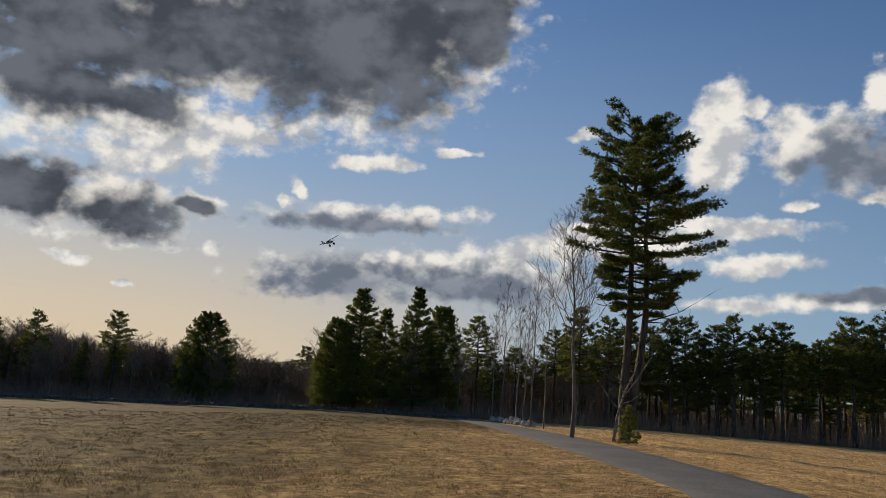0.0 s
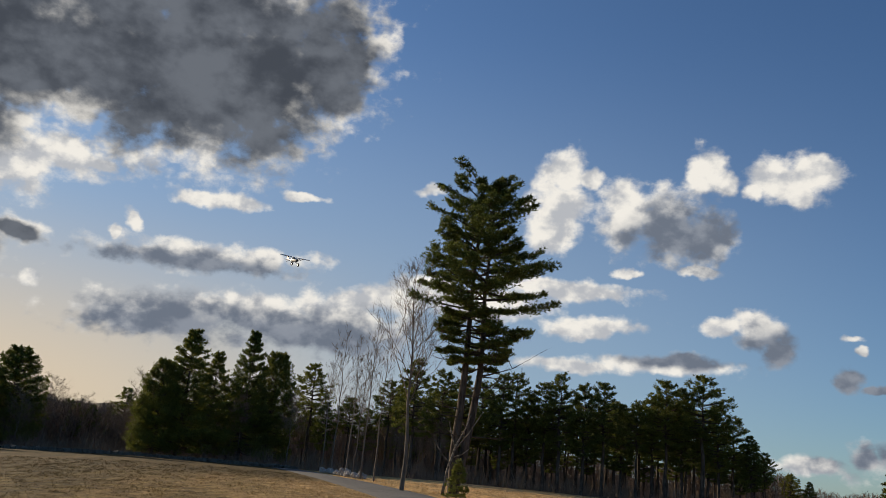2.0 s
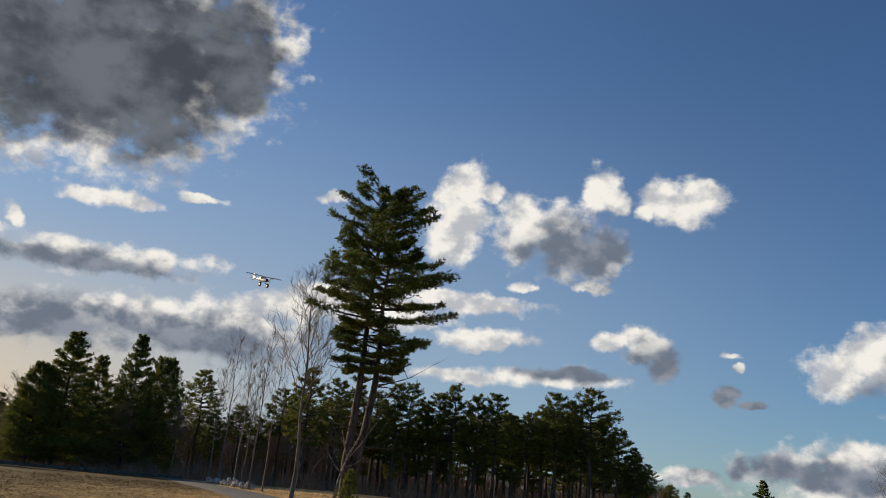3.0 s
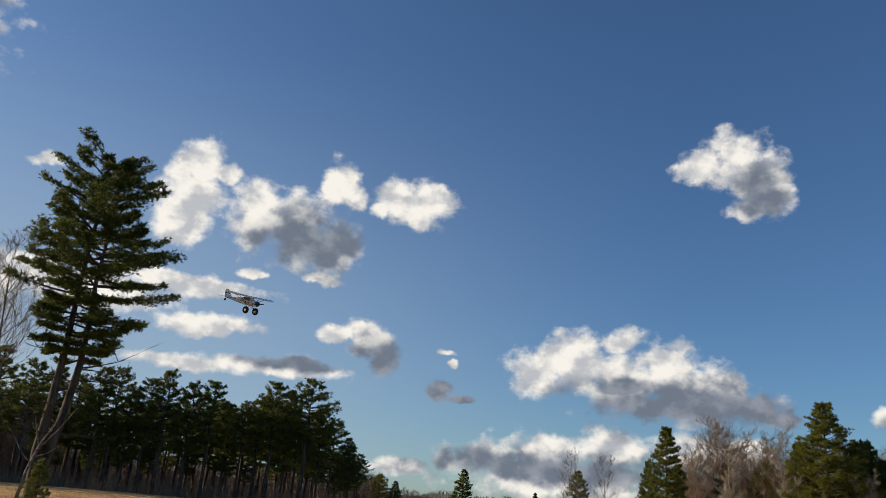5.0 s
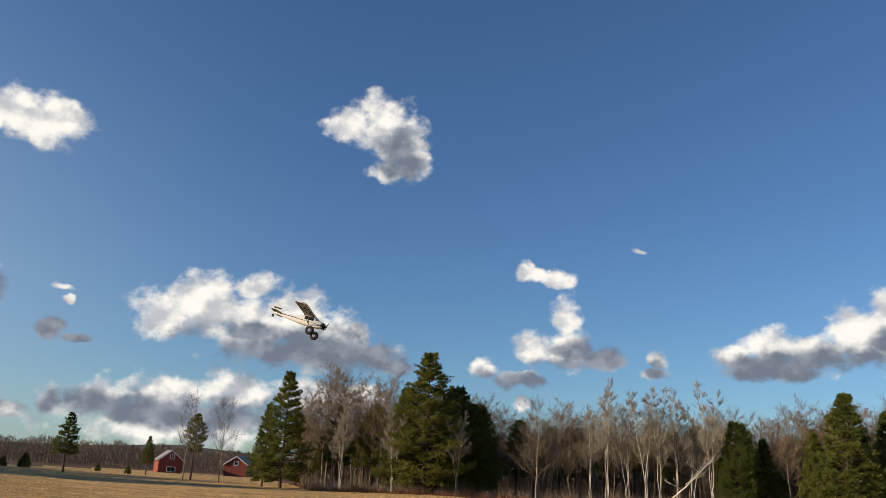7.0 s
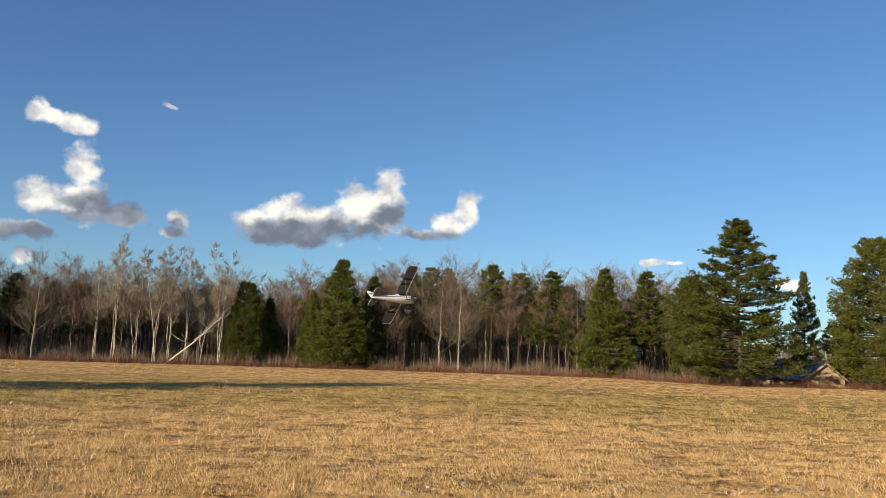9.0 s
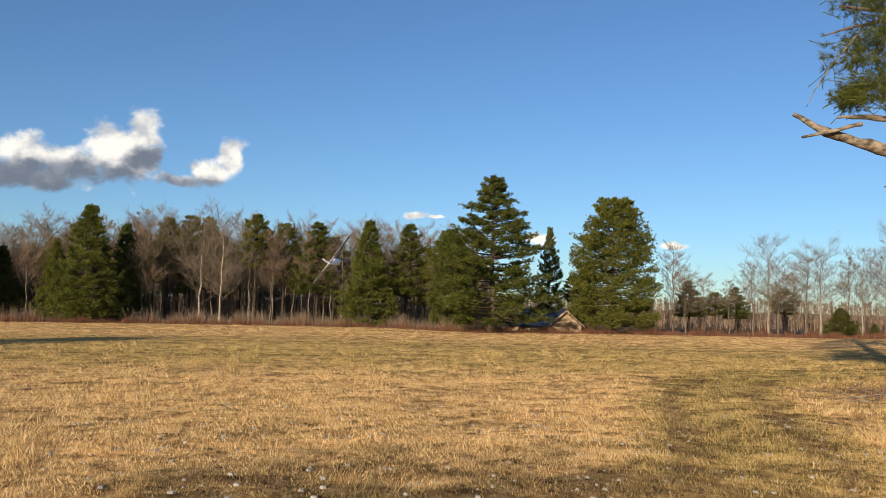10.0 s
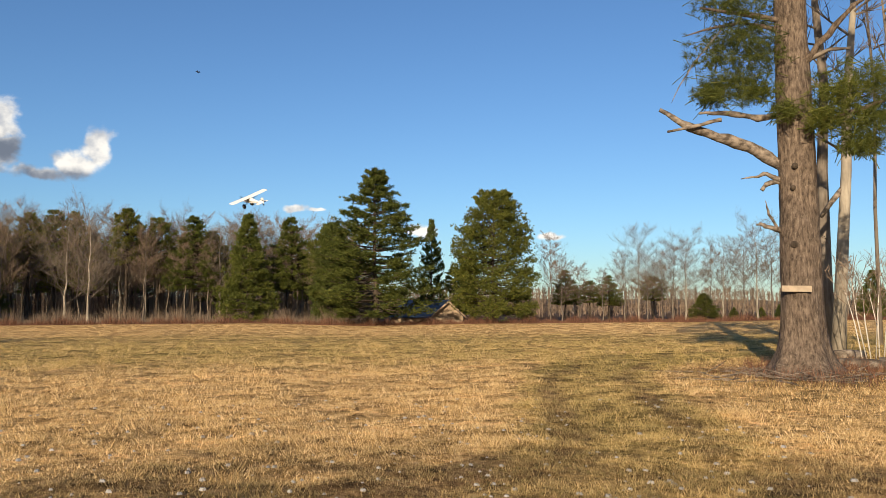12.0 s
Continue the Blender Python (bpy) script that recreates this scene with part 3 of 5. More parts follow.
def tufts(name, label, n, per, az0, az1, r0, r1, tall, wide, seed, lean=1.6):
    """Tufts of field grass, each a fan of slim blades laid over to one side."""
    rng = np.random.default_rng(seed)
    az = np.radians(rng.uniform(az0, az1, n))
    r = r0 * (r1 / r0) ** rng.random(n)
    x, y = r * np.sin(az), r * np.cos(az)
    keep = np.abs(x - np.interp(y, ROAD_Y, ROAD_X)) > 2.0
    x, y, r = x[keep], y[keep], r[keep]
    n = len(x)
    z = ground_np(x, y) + np.array([relief(a, b) for a, b in zip(x, y)])
    vigour = np.clip(np.array([noise.noise(Vector((a * 1.3, b * 1.3, 9.0))) + 0.6 * noise.noise(Vector((a * 0.4, b * 0.4, 4.0))) for a, b in zip(x, y)]) * 1.2 + 0.5, 0.12, 1.3)
    vigour *= 1 - 0.6 * np.clip(sward_np(x, y)[:, 0] * 1.4, 0, 1)
    grown = 0.6 + 0.8 * r / r1
    fall = rng.uniform(0, 2 * np.pi, n)
    x, y, z, vigour, grown, fall, r = (np.repeat(v, per) for v in (x, y, z, vigour, grown, fall, r))
    m = n * per
    spread = 0.05 + 0.05 * grown
    x, y = x + rng.normal(0, 1, m) * spread, y + rng.normal(0, 1, m) * spread
    h = tall * (0.25 + vigour) * rng.uniform(0.35, 1.2, m) * grown
    w = wide * rng.uniform(0.6, 1.3, m) * (0.5 + 3.0 * r / r1)
    t, u = rng.uniform(0, 2 * np.pi, m), fall + rng.normal(0, 0.9, m)
    le = rng.uniform(0.3, lean, m) * h
    v = np.empty((m, 3, 3))
    v[:, 0] = np.stack([x - np.cos(t) * w, y - np.sin(t) * w, z - 0.01], 1)
    v[:, 1] = np.stack([x + np.cos(t) * w, y + np.sin(t) * w, z - 0.01], 1)
    v[:, 2] = np.stack([x + np.cos(u) * le, y + np.sin(u) * le, z + h], 1)
    me = array_mesh(name, v.reshape(-1, 3), np.arange(3 * m).reshape(-1, 3), BLADES)
    give_sward(me)
    return tagged(new(name, me), label, "grass", kind="stuff")


tufts("grass", "short dry straw grass of a mown field", 62000, 11, 58, 162, 5.5, 93.0, 0.085, 0.0045, 11)
tufts("grass", "tufts of long dry straw-coloured field grass", 6000, 16, 58, 162, 5.5, 40.0, 0.15, 0.004, 13, 1.3)
tufts("grass", "short dull green and straw grass beside a lane", 26000, 9, -32, 58, 10.0, 70.0, 0.08, 0.006, 12)


def chips():
    """Pale stones and dead leaves strewn over the worn ground at the field's corner."""
    g, rng = Geo(), random.Random(17)
    for _ in range(420):
        az, r = rng.uniform(88, 150), 6.4 + 9.0 * rng.random() ** 1.8
        p = spot(az, r)
        if abs(p.x - road_mid(p.y)) < 2.0:
            continue
        k = rng.uniform(0.012, 0.045)
        z = p.z + relief(p.x, p.y) + 0.006
        ring = [Vector((p.x + k * rng.uniform(0.7, 1.3) * math.cos(a), p.y + k * rng.uniform(0.5, 1.0) * math.sin(a), z)) for a in (0, 1.26, 2.5, 3.8, 5.0)]
        top = [q.lerp(Vector((p.x, p.y, z)), 0.35) + Vector((0, 0, k * 0.55)) for q in ring]
        g.loft([ring, top])
    tagged(new("stone_chips", g.mesh("stone_chips", STONE)), "pale stone chips and bits strewn on worn ground", "stones", kind="stuff")


chips()


# ---- trees ----
def conifer_meshes(seed, tall, reach, env, bare=0.3, whorls=14, per=5, tufts=30, spikes=6, tuft=0.45, droop=0.0, rise=0.5, width=0.09, stem=0.018, rag=0.5, curl=0.16, thick=0.08):
    """Trunk and needles of a white pine: whorls of limbs whose outer parts carry flat plumes. reach: the longest limb; env: the crown's
    outline as shares of reach from its foot to its tip; bare: the share of clean trunk; rag: how uneven the limbs are."""
    rng = random.Random(seed)
    trunk, crown = Geo(), Geo()
    sway = [Vector((rng.uniform(-1, 1), rng.uniform(-1, 1), 0)) * tall * 0.008 for _ in range(9)]
    sway[0] = Vector((0, 0, 0))
    axis = [Vector((0, 0, tall * i / 8)) + sway[i] for i in range(9)]
    r0 = tall * stem
    trunk.tube([Vector((0, 0, -0.4))] + axis, [r0 * 1.5] + [r0 * (1.15 if i == 0 else 1) * (1 - 0.93 * i / 8) for i in range(9)], 8)

    def on_axis(h):
        i = min(7, int(h / tall * 8))
        return axis[i].lerp(axis[i + 1], h / tall * 8 - i)

    turn = rng.uniform(0, 6.28)
    for k in range(whorls * per):
        s = min(1.0, max(0.0, (k // per + 0.5 + rng.uniform(-0.38, 0.38)) / whorls))
        h = tall * (bare + (0.97 - bare) * s)
        turn += 6.283 / per + rng.uniform(-0.45, 0.45) + (0.9 if k % per == 0 else 0)
        shape = float(np.interp(s * (len(env) - 1), range(len(env)), env))
        long = reach * shape * (1 - rag * rng.random() ** 1.3) * rng.uniform(0.92, 1.08)
        slope = (s - 0.3) * rise * 1.8 - droop * (1 - s) + rng.uniform(-0.12, 0.12)
        out = Vector((math.cos(turn), math.sin(turn), 0))
        side = Vector((-out.y, out.x, 0))
        start = on_axis(h)
        pts, bend = [], rng.uniform(-0.14, 0.14)
        for i in range(6):
            q = i / 5
            pts.append(start + out * long * q + side * long * bend * q * q + Vector((0, 0, long * (slope * q * (1 - 0.35 * q) + curl * q * q))))
        trunk.tube(pts, [max(0.012, r0 * 0.28 * shape ** 0.5) * (1 - 0.85 * i / 5) for i in range(6)], 4, False)
        count = max(5, int(tufts * (0.25 + 0.75 * shape) * rng.uniform(0.7, 1.2)))
        sprays = [(rng.uniform(0.3, 1.0) ** 0.8, rng.choice((-1, 1)) * rng.uniform(0.1, 1.0), rng.uniform(-0.5, 1.0)) for _ in range(max(4, count // 4))]
        for j in range(count):
            q, lateral, lift = sprays[j % len(sprays)]
            i = min(4, int(q * 5))
            p = pts[i].lerp(pts[i + 1], q * 5 - i)
            wide = long * 0.42 * (1.2 - 0.75 * q)
            f = rng.uniform(0.25, 1.0)
            p = p + side * lateral * f * wide + out * f * wide * 0.55 + Vector((rng.gauss(0, 0.25) * tuft, rng.gauss(0, 0.25) * tuft, lift * thick * long * f + rng.gauss(0, 0.25) * tuft))
            size = tuft * rng.uniform(0.7, 1.25)
            for _ in range(spikes):
                d = (out * rng.uniform(-0.3, 1.1) + side * (rng.uniform(-0.8, 0.8) + 0.5 * lateral) + Vector((0, 0, rng.uniform(-0.2, 0.9)))).normalized()
                e = d.cross(Vector((rng.uniform(-1, 1), rng.uniform(-1, 1), rng.uniform(-1, 1)))).normalized() * size * width * rng.uniform(0.8, 1.3)
                o = p - d * size * 0.25
                crown.tri(o + d * size * 0.25 - e, o + d * size * 0.3 + e, o + d * size)
    return trunk, crown


def bare_meshes(seed, tall, spread=0.3, first=0.3, limbs=16, subs=6, twigs=6, stem=0.0085, rise=1.1, forks=1):
    """Stem and branches of a leafless tree."""
    rng = random.Random(seed)
    trunk, limb = Geo(), Geo()
    for f in range(forks):
        foot = Vector((rng.uniform(-1, 1), rng.uniform(-1, 1), 0)) * 0.02 * tall * (forks > 1)
        lean = Vector((rng.uniform(-1, 1), rng.uniform(-1, 1), 0)) * tall * (0.03 if forks == 1 else 0.13)
        high = tall * (1 if f == 0 else rng.uniform(0.75, 0.97))
        wob = [Vector((rng.uniform(-1, 1), rng.uniform(-1, 1), 0)) * tall * 0.01 for _ in range(9)]
        axis = [foot + lean * (i / 8) ** 1.3 + wob[i] * (i > 0) + Vector((0, 0, high * i / 8)) for i in range(9)]
        r0 = tall * stem / forks ** 0.4
        trunk.tube([foot + Vector((0, 0, -0.4))] + axis, [r0 * 1.5] + [r0 * (1.2 if i == 0 else 1) * (1 - 0.94 * i / 8) for i in range(9)], 6)
        turn = rng.uniform(0, 6.28)
        for k in range(max(5, limbs // forks)):
            s = (k + rng.random()) / max(5, limbs // forks)
            h = first + (0.97 - first) * s
            i = min(7, int(h * 8))
            start = axis[i].lerp(axis[i + 1], h * 8 - i)
            turn += 2.4 + rng.uniform(-0.6, 0.6)
            out = Vector((math.cos(turn), math.sin(turn), 0))
            long = tall * spread * (1 - 0.6 * s) * rng.uniform(0.65, 1.15) / forks ** 0.3
            grow(limb, rng, start, (out + Vector((0, 0, rise * rng.uniform(0.5, 1.3)))).normalized(), long, r0 * 0.3 * (1 - 0.7 * s), subs, twigs)
    return trunk, limb


def grow(g, rng, start, d, long, r, subs, twigs, level=0):
    pts, p, dd = [start], start, d.copy()
    steps = 4 if level == 0 else 3
    for _ in range(steps):
        dd = (dd + Vector((rng.uniform(-1, 1), rng.uniform(-1, 1), rng.uniform(-0.5, 0.8))) * 0.13).normalized()
        p = p + dd * long / steps
        pts.append(p)
    if level == 2:
        w = dd.cross(Vector((rng.uniform(-1, 1), rng.uniform(-1, 1), rng.uniform(-1, 1)))).normalized() * 0.009
        g.tri(pts[0] - w, pts[0] + w, pts[-1])
        g.tri(pts[1] - w, pts[1] + w, pts[1] + (dd + Vector((rng.uniform(-1, 1), rng.uniform(-1, 1), rng.uniform(-0.2, 1))) * 0.7) * long * 0.6)
        return
    floor = (0.01, 0.006)[level]
    g.tube(pts, [max(floor, r * (1 - 0.8 * i / steps)) for i in range(steps + 1)], 4 if level == 0 else 3, False)
    for j in range(subs if level == 0 else twigs):
        q = rng.uniform(0.2, 1.0)
        i = min(steps - 1, int(q * steps))
        s = pts[i].lerp(pts[i + 1], q * steps - i)
        nd = (dd * 0.8 + Vector((rng.uniform(-1, 1), rng.uniform(-1, 1), rng.uniform(-0.2, 0.9)))).normalized()
        grow(g, rng, s, nd, long * rng.uniform(0.38, 0.72), r * 0.45, subs, twigs, level + 1)


def tree_kind(name, label, category, meshes, materials, names):
    """A tree built once; a Planter places it and its copies."""
    e = new(name)
    tagged(e, label, category)
    for g, m, nm in zip(meshes, materials, names):
        part(nm, g, m, e, smooth=nm != "needles")
    return e


class Planter:
    """Places a tree kind: the first spot takes the built tree, the others copies of it."""

    def __init__(self, tree, tall):
        self.tree, self.tall, self.used = tree, tall, False

    def at(self, az, d, top, turn=0.0, wide=1.0, group="", tilt=(0, 0)):
        p = spot(az, d)
        high = EYE + d * math.tan(radians(top)) - p.z
        k = high / self.tall
        m = pose(p.x, p.y, p.z, tilt[0], tilt[1], turn)
        size = Matrix.Diagonal((k * wide, k * wide, k, 1))
        if self.used:
            ob = copy_thing(self.tree, m @ size @ Matrix.Diagonal((*(1 / c for c in self.tree.scale), 1)))
        else:
            ob, self.used = self.tree, True
            ob.matrix_world = m @ size
        if group:
            tagged(ob, group=group)
        return ob


PINE_PARTS, BARE_PARTS = ("trunk", "needles"), ("trunk", "crown")
dice = random.Random(77)

BROKEN = (0.45, 0.85, 1.0, 0.88, 0.66, 0.42, 0.18)
CONE = (0.9, 1.0, 0.9, 0.76, 0.6, 0.45, 0.29, 0.1)
DOME = (0.92, 1.0, 1.0, 0.94, 0.85, 0.7, 0.5, 0.26)
wood_pines = [Planter(tree_kind("white_pine", "dark green white pine with tiers of plumes over a bare trunk", "tree", conifer_meshes(100 + i, 16, (3.6, 3.9, 3.3, 4.2)[i], BROKEN, bare=(0.34, 0.44, 0.28, 0.5)[i], whorls=(14, 12, 17, 11)[i], per=6, tufts=64, spikes=6, tuft=0.4, rise=0.55, rag=0.55, thick=0.08), (BARK_PINE, NEEDLES), PINE_PARTS), 16) for i in range(4)]
full_pines = [Planter(tree_kind("white_pine", "broad sunlit white pine with green boughs down to the ground", "tree", conifer_meshes(200 + i, 15, 5.4, (CONE, DOME)[i], bare=0.07, whorls=(26, 30)[i], per=(7, 8)[i], tufts=(112, 130)[i], spikes=6, tuft=0.36, rise=(0.4, 0.45)[i], droop=0.08, rag=(0.5, 0.24)[i], thick=(0.1, 0.18)[i]), (BARK_PINE, NEEDLES), PINE_PARTS), 15) for i in range(2)]
thin_pines = [Planter(tree_kind("white_pine", "yellow-green pine with a high thin crown among bare trees", "tree", conifer_meshes(300 + i, 14, (2.9, 3.1, 3.4)[i], (BROKEN, CONE, BROKEN)[i], bare=(0.5, 0.3, 0.42)[i], whorls=(13, 18, 14)[i], per=6, tufts=85, spikes=6, tuft=0.36, rise=0.5, rag=0.4, thick=0.16), (BARK_PINE, (NEEDLES_GOLD, NEEDLES, NEEDLES_GOLD)[i]), PINE_PARTS), 14) for i in range(3)]
spruces = [Planter(tree_kind("spruce_tree", "dense dark green spruce with drooping boughs to the ground", "tree", conifer_meshes(400 + i, 12, 3.5, CONE, bare=0.04, whorls=24, per=7, tufts=85, spikes=6, tuft=0.36, rise=0.25, droop=0.1, rag=0.32, thick=0.18), (BARK_PINE, NEEDLES_BLUE), PINE_PARTS), 12) for i in range(2)]
bare_trees = [Planter(tree_kind("bare_tree", "leafless brown-grey tree with fine twigs at the wood's edge", "tree", bare_meshes(500 + i, 14, spread=(0.24, 0.3, 0.2, 0.34)[i], first=(0.35, 0.3, 0.4, 0.22)[i], limbs=22, subs=9, twigs=11), (BARK_GREY, BARK_TWIG), BARE_PARTS), 14) for i in range(4)]
pale_trees = [Planter(tree_kind("bare_tree", "leafless tree with a pale sunlit trunk and spreading boughs", "tree", bare_meshes(600 + i, 14, spread=0.4, first=0.16, limbs=26, subs=8, twigs=9, rise=0.8, stem=0.012), (BARK_PALE, BARK_GREY), BARE_PARTS), 14) for i in range(2)]
birches = [Planter(tree_kind("birch_tree", "leafless white-barked birch with several slender stems", "tree", bare_meshes(700 + i, 13, spread=0.24, first=0.34, rise=1.5, limbs=40, subs=9, twigs=13, forks=3, stem=0.0055), (BARK_BIRCH, BARK_PALE), BARE_PARTS), 13) for i in range(2)]


def row(kinds, group, spots):
    for i, (az, d, top, *w) in enumerate(spots):
        kinds[i % len(kinds)].at(az, d, top, dice.uniform(0, 360), w[0] if w else 1.0, group)


# the wood beyond the lane
row(wood_pines, "pines of the wood beyond the lane", [(-26.2, 124, 4.4), (-21.4, 124, 4.85), (-28.6, 128, 3.9), (3.0, 118, 6.6), (10.1, 102, 7.8), (12.0, 108, 7.1), (13.5, 110, 6.9), (8.4, 112, 6.0), (16.2, 106, 7.3), (17.1, 107, 7.3), (18.1, 108, 6.0), (19.2, 107, 6.8), (20.2, 105, 7.6)])
row(wood_pines, "pines of the wood beyond the lane", [(21.85, 106, 7.0), (23.2, 106, 7.15), (24.4, 108, 5.8), (25.4, 106, 5.7), (26.4, 107, 6.4), (27.3, 105, 7.55), (28.3, 107, 7.1), (29.6, 105, 7.9, 1.15), (30.6, 107, 6.2), (31.5, 108, 5.4), (32.6, 108, 4.25), (33.4, 110, 3.2), (14.8, 114, 6.6)])
for i in range(50):
    az = 9 + 24.5 * (i + dice.random()) / 50
    wood_pines[i % 4].at(az, dice.uniform(111, 145), (6.3 if az < 30 else 4.2) * dice.uniform(0.55, 1.0), dice.uniform(0, 360), 1.1, "pines of the wood beyond the lane")
row(full_pines, "pines of the wood beyond the lane", [(-5.4, 107, 8.0, 0.95), (-15.6, 119, 5.2, 0.95), (-3.6, 110, 6.7, 0.8), (-6.9, 106, 5.6, 0.8), (-1.4, 111, 8.4, 0.7), (0.35, 114, 7.0, 0.65), (-17.0, 122, 3.2, 0.8)])
for i in range(100):
    az = -30 + 43 * (i + dice.random()) / 100
    top = 3.4 if az < -12 else (2.5 if az < -8 else 4.6)
    bare_trees[i % 4].at(az, field_edge(az) + dice.uniform(4, 40), top * dice.uniform(0.6, 1.05), dice.uniform(0, 360), 1.2, "bare trees of the wood beyond the lane")
for i in range(40):
    az = -30 + 40 * (i + dice.random()) / 40
    wood_pines[i % 4].at(az, field_edge(az) + dice.uniform(12, 45), (2.9 if az < -9 else 4.6) * dice.uniform(0.7, 1.0), dice.uniform(0, 360), 1.1, "pines of the wood beyond the lane")
lane_trees = [Planter(tree_kind("bare_tree", "slender leafless tree with sparse upswept twigs along the lane", "tree", bare_meshes(690 + i, 11, spread=0.2, first=0.42, limbs=14, subs=6, twigs=5, rise=2.3, stem=0.008), (BARK_GREY, BARK_TWIG), BARE_PARTS), 11) for i in range(3)]
row(lane_trees, "bare trees along the lane", [(4.9, 86, 9.0, 0.8), (5.9, 78, 8.4, 0.8), (6.9, 67, 10.0, 0.8), (7.8, 62, 9.2, 0.7), (4.2, 95, 7.6, 0.8), (6.4, 73, 8.0, 0.7)])

# beyond the gap: lone pine, bare trees by the barns
row(thin_pines[1:], "trees by the barns", [(40.6, 128, 2.8, 1.1), (34.9, 150, 2.0, 1.3), (36.0, 150, 1.65, 1.3), (48.3, 132, 3.2, 0.8), (45.5, 150, 1.6, 0.9)])
row(spruces, "evergreen bushes by the barns", [(37.2, 140, -0.1, 1.7), (38.4, 140, 0.15, 1.7), (44.4, 150, -0.35, 1.7), (42.6, 165, -0.3, 1.6)])
row(pale_trees, "trees by the barns", [(47.8, 128, 4.05, 0.6), (50.1, 126, 4.0, 0.6)])

# the wood across the field
row(full_pines, "pines across the field", [(63.75, 100, 8.4, 1.0), (65.8, 103, 5.9, 0.7), (54.1, 106, 6.5, 0.75), (67.2, 104, 4.8, 0.8), (62.2, 104, 5.8, 0.8), (84.45, 99, 4.2, 0.75), (52.9, 108, 4.2, 0.6)])
row(spruces, "pines across the field", [(90.9, 96, 6.3, 1.05), (86.0, 101, 3.3), (93.2, 101, 5.2, 0.9), (109.4, 97, 6.2, 0.95), (89.0, 99, 3.8, 0.8), (124.6, 110, 3.6, 0.7)])
row(thin_pines, "pines across the field", [(101.6, 104, 6.25), (105.8, 100, 5.95, 1.2), (103.5, 105, 5.7), (107.0, 104, 4.9), (112.3, 100, 6.05, 1.2), (97.3, 106, 5.9), (95.8, 106, 5.7), (98.4, 107, 5.95), (115.0, 95, 5.6, 1.2), (123.8, 116, 2.6, 1.2), (80.5, 106, 3.6), (74.0, 106, 3.6), (70.2, 104, 4.0), (57.8, 108, 4.4), (60.2, 107, 4.6)])
row(full_pines, "great pines across the field", [(118.2, 88, 9.5, 1.2), (126.6, 90, 7.9, 0.95), (122.2, 99, 6.0, 0.5), (115.2, 93, 5.6, 0.6)])
row(thin_pines[1:], "pines across the field", [(131.6, 112, 2.4, 1.5), (133.3, 118, 1.6, 1.6), (134.6, 120, 2.0, 1.6), (137.6, 120, 1.9, 1.6)])
row(spruces, "evergreen bushes across the field", [(140.9, 106, 0.75, 2.1), (142.8, 108, -0.2, 1.6), (144.5, 108, -0.2, 1.6), (145.6, 109, 0.0, 1.4), (154.5, 112, 1.6, 1.5), (151.0, 118, 2.2, 1.2)])
for i in range(170):
    az = 55 + 62 * (i + dice.random()) / 170
    top = float(np.interp(az, [55, 57, 61, 66, 70, 74, 84, 87, 95, 117], [4.6, 6.3, 5.8, 5.6, 4.4, 4.6, 4.4, 4.8, 5.7, 5.5]))
    (bare_trees + pale_trees[:1] * (i % 9 == 0))[i % 4 if i % 9 else -1].at(az, field_edge(az) + dice.uniform(3, 32), top * dice.uniform(0.76, 1.05), dice.uniform(0, 360), dice.uniform(0.85, 1.2), "bare trees across the field")
for i in range(56):
    az = 55 + 62 * (i + dice.random()) / 56
    thin_pines[i % 3].at(az, field_edge(az) + dice.uniform(12, 38), (4.0 if az < 86 else 5.0) * dice.uniform(0.6, 1.0), dice.uniform(0, 360), 1.15, "pines across the field")
row(pale_trees, "bare trees across the field", [(99.35, 95.5, 6.05), (136.65, 104, 5.0, 1.0), (139.7, 104, 4.6, 1.0), (142.1, 104, 4.2, 1.0), (144.3, 104, 5.4, 0.95), (71.4, 97, 5.0, 0.9)])
row(bare_trees, "bare trees across the field", [(130.6, 98, 4.7, 1.2), (132.6, 112, 2.6, 1.3), (134.2, 112, 2.4, 1.4), (138.2, 116, 3.0, 1.2), (146.5, 118, 3.4, 1.2), (152.5, 112, 3.5), (149.6, 120, 3.0, 1.2), (131.4, 104, 3.2, 1.3), (135.7, 106, 3.4, 1.5), (138.9, 106, 4.0, 1.5), (141.3, 108, 3.8, 1.4), (143.4, 106, 4.3, 1.4), (145.2, 108, 4.2, 1.4), (137.2, 104, 3.2, 1.5)])
row(birches, "white birches across the field", [(76.1, 97, 6.65), (77.4, 98, 6.0), (78.7, 97, 6.25), (79.6, 98, 6.4), (80.6, 98, 6.0), (82.7, 98, 6.7), (75.0, 99, 5.0), (81.6, 99, 5.2), (61.5, 100, 4.4), (58.0, 101, 4.8), (66.0, 98, 4.2)])


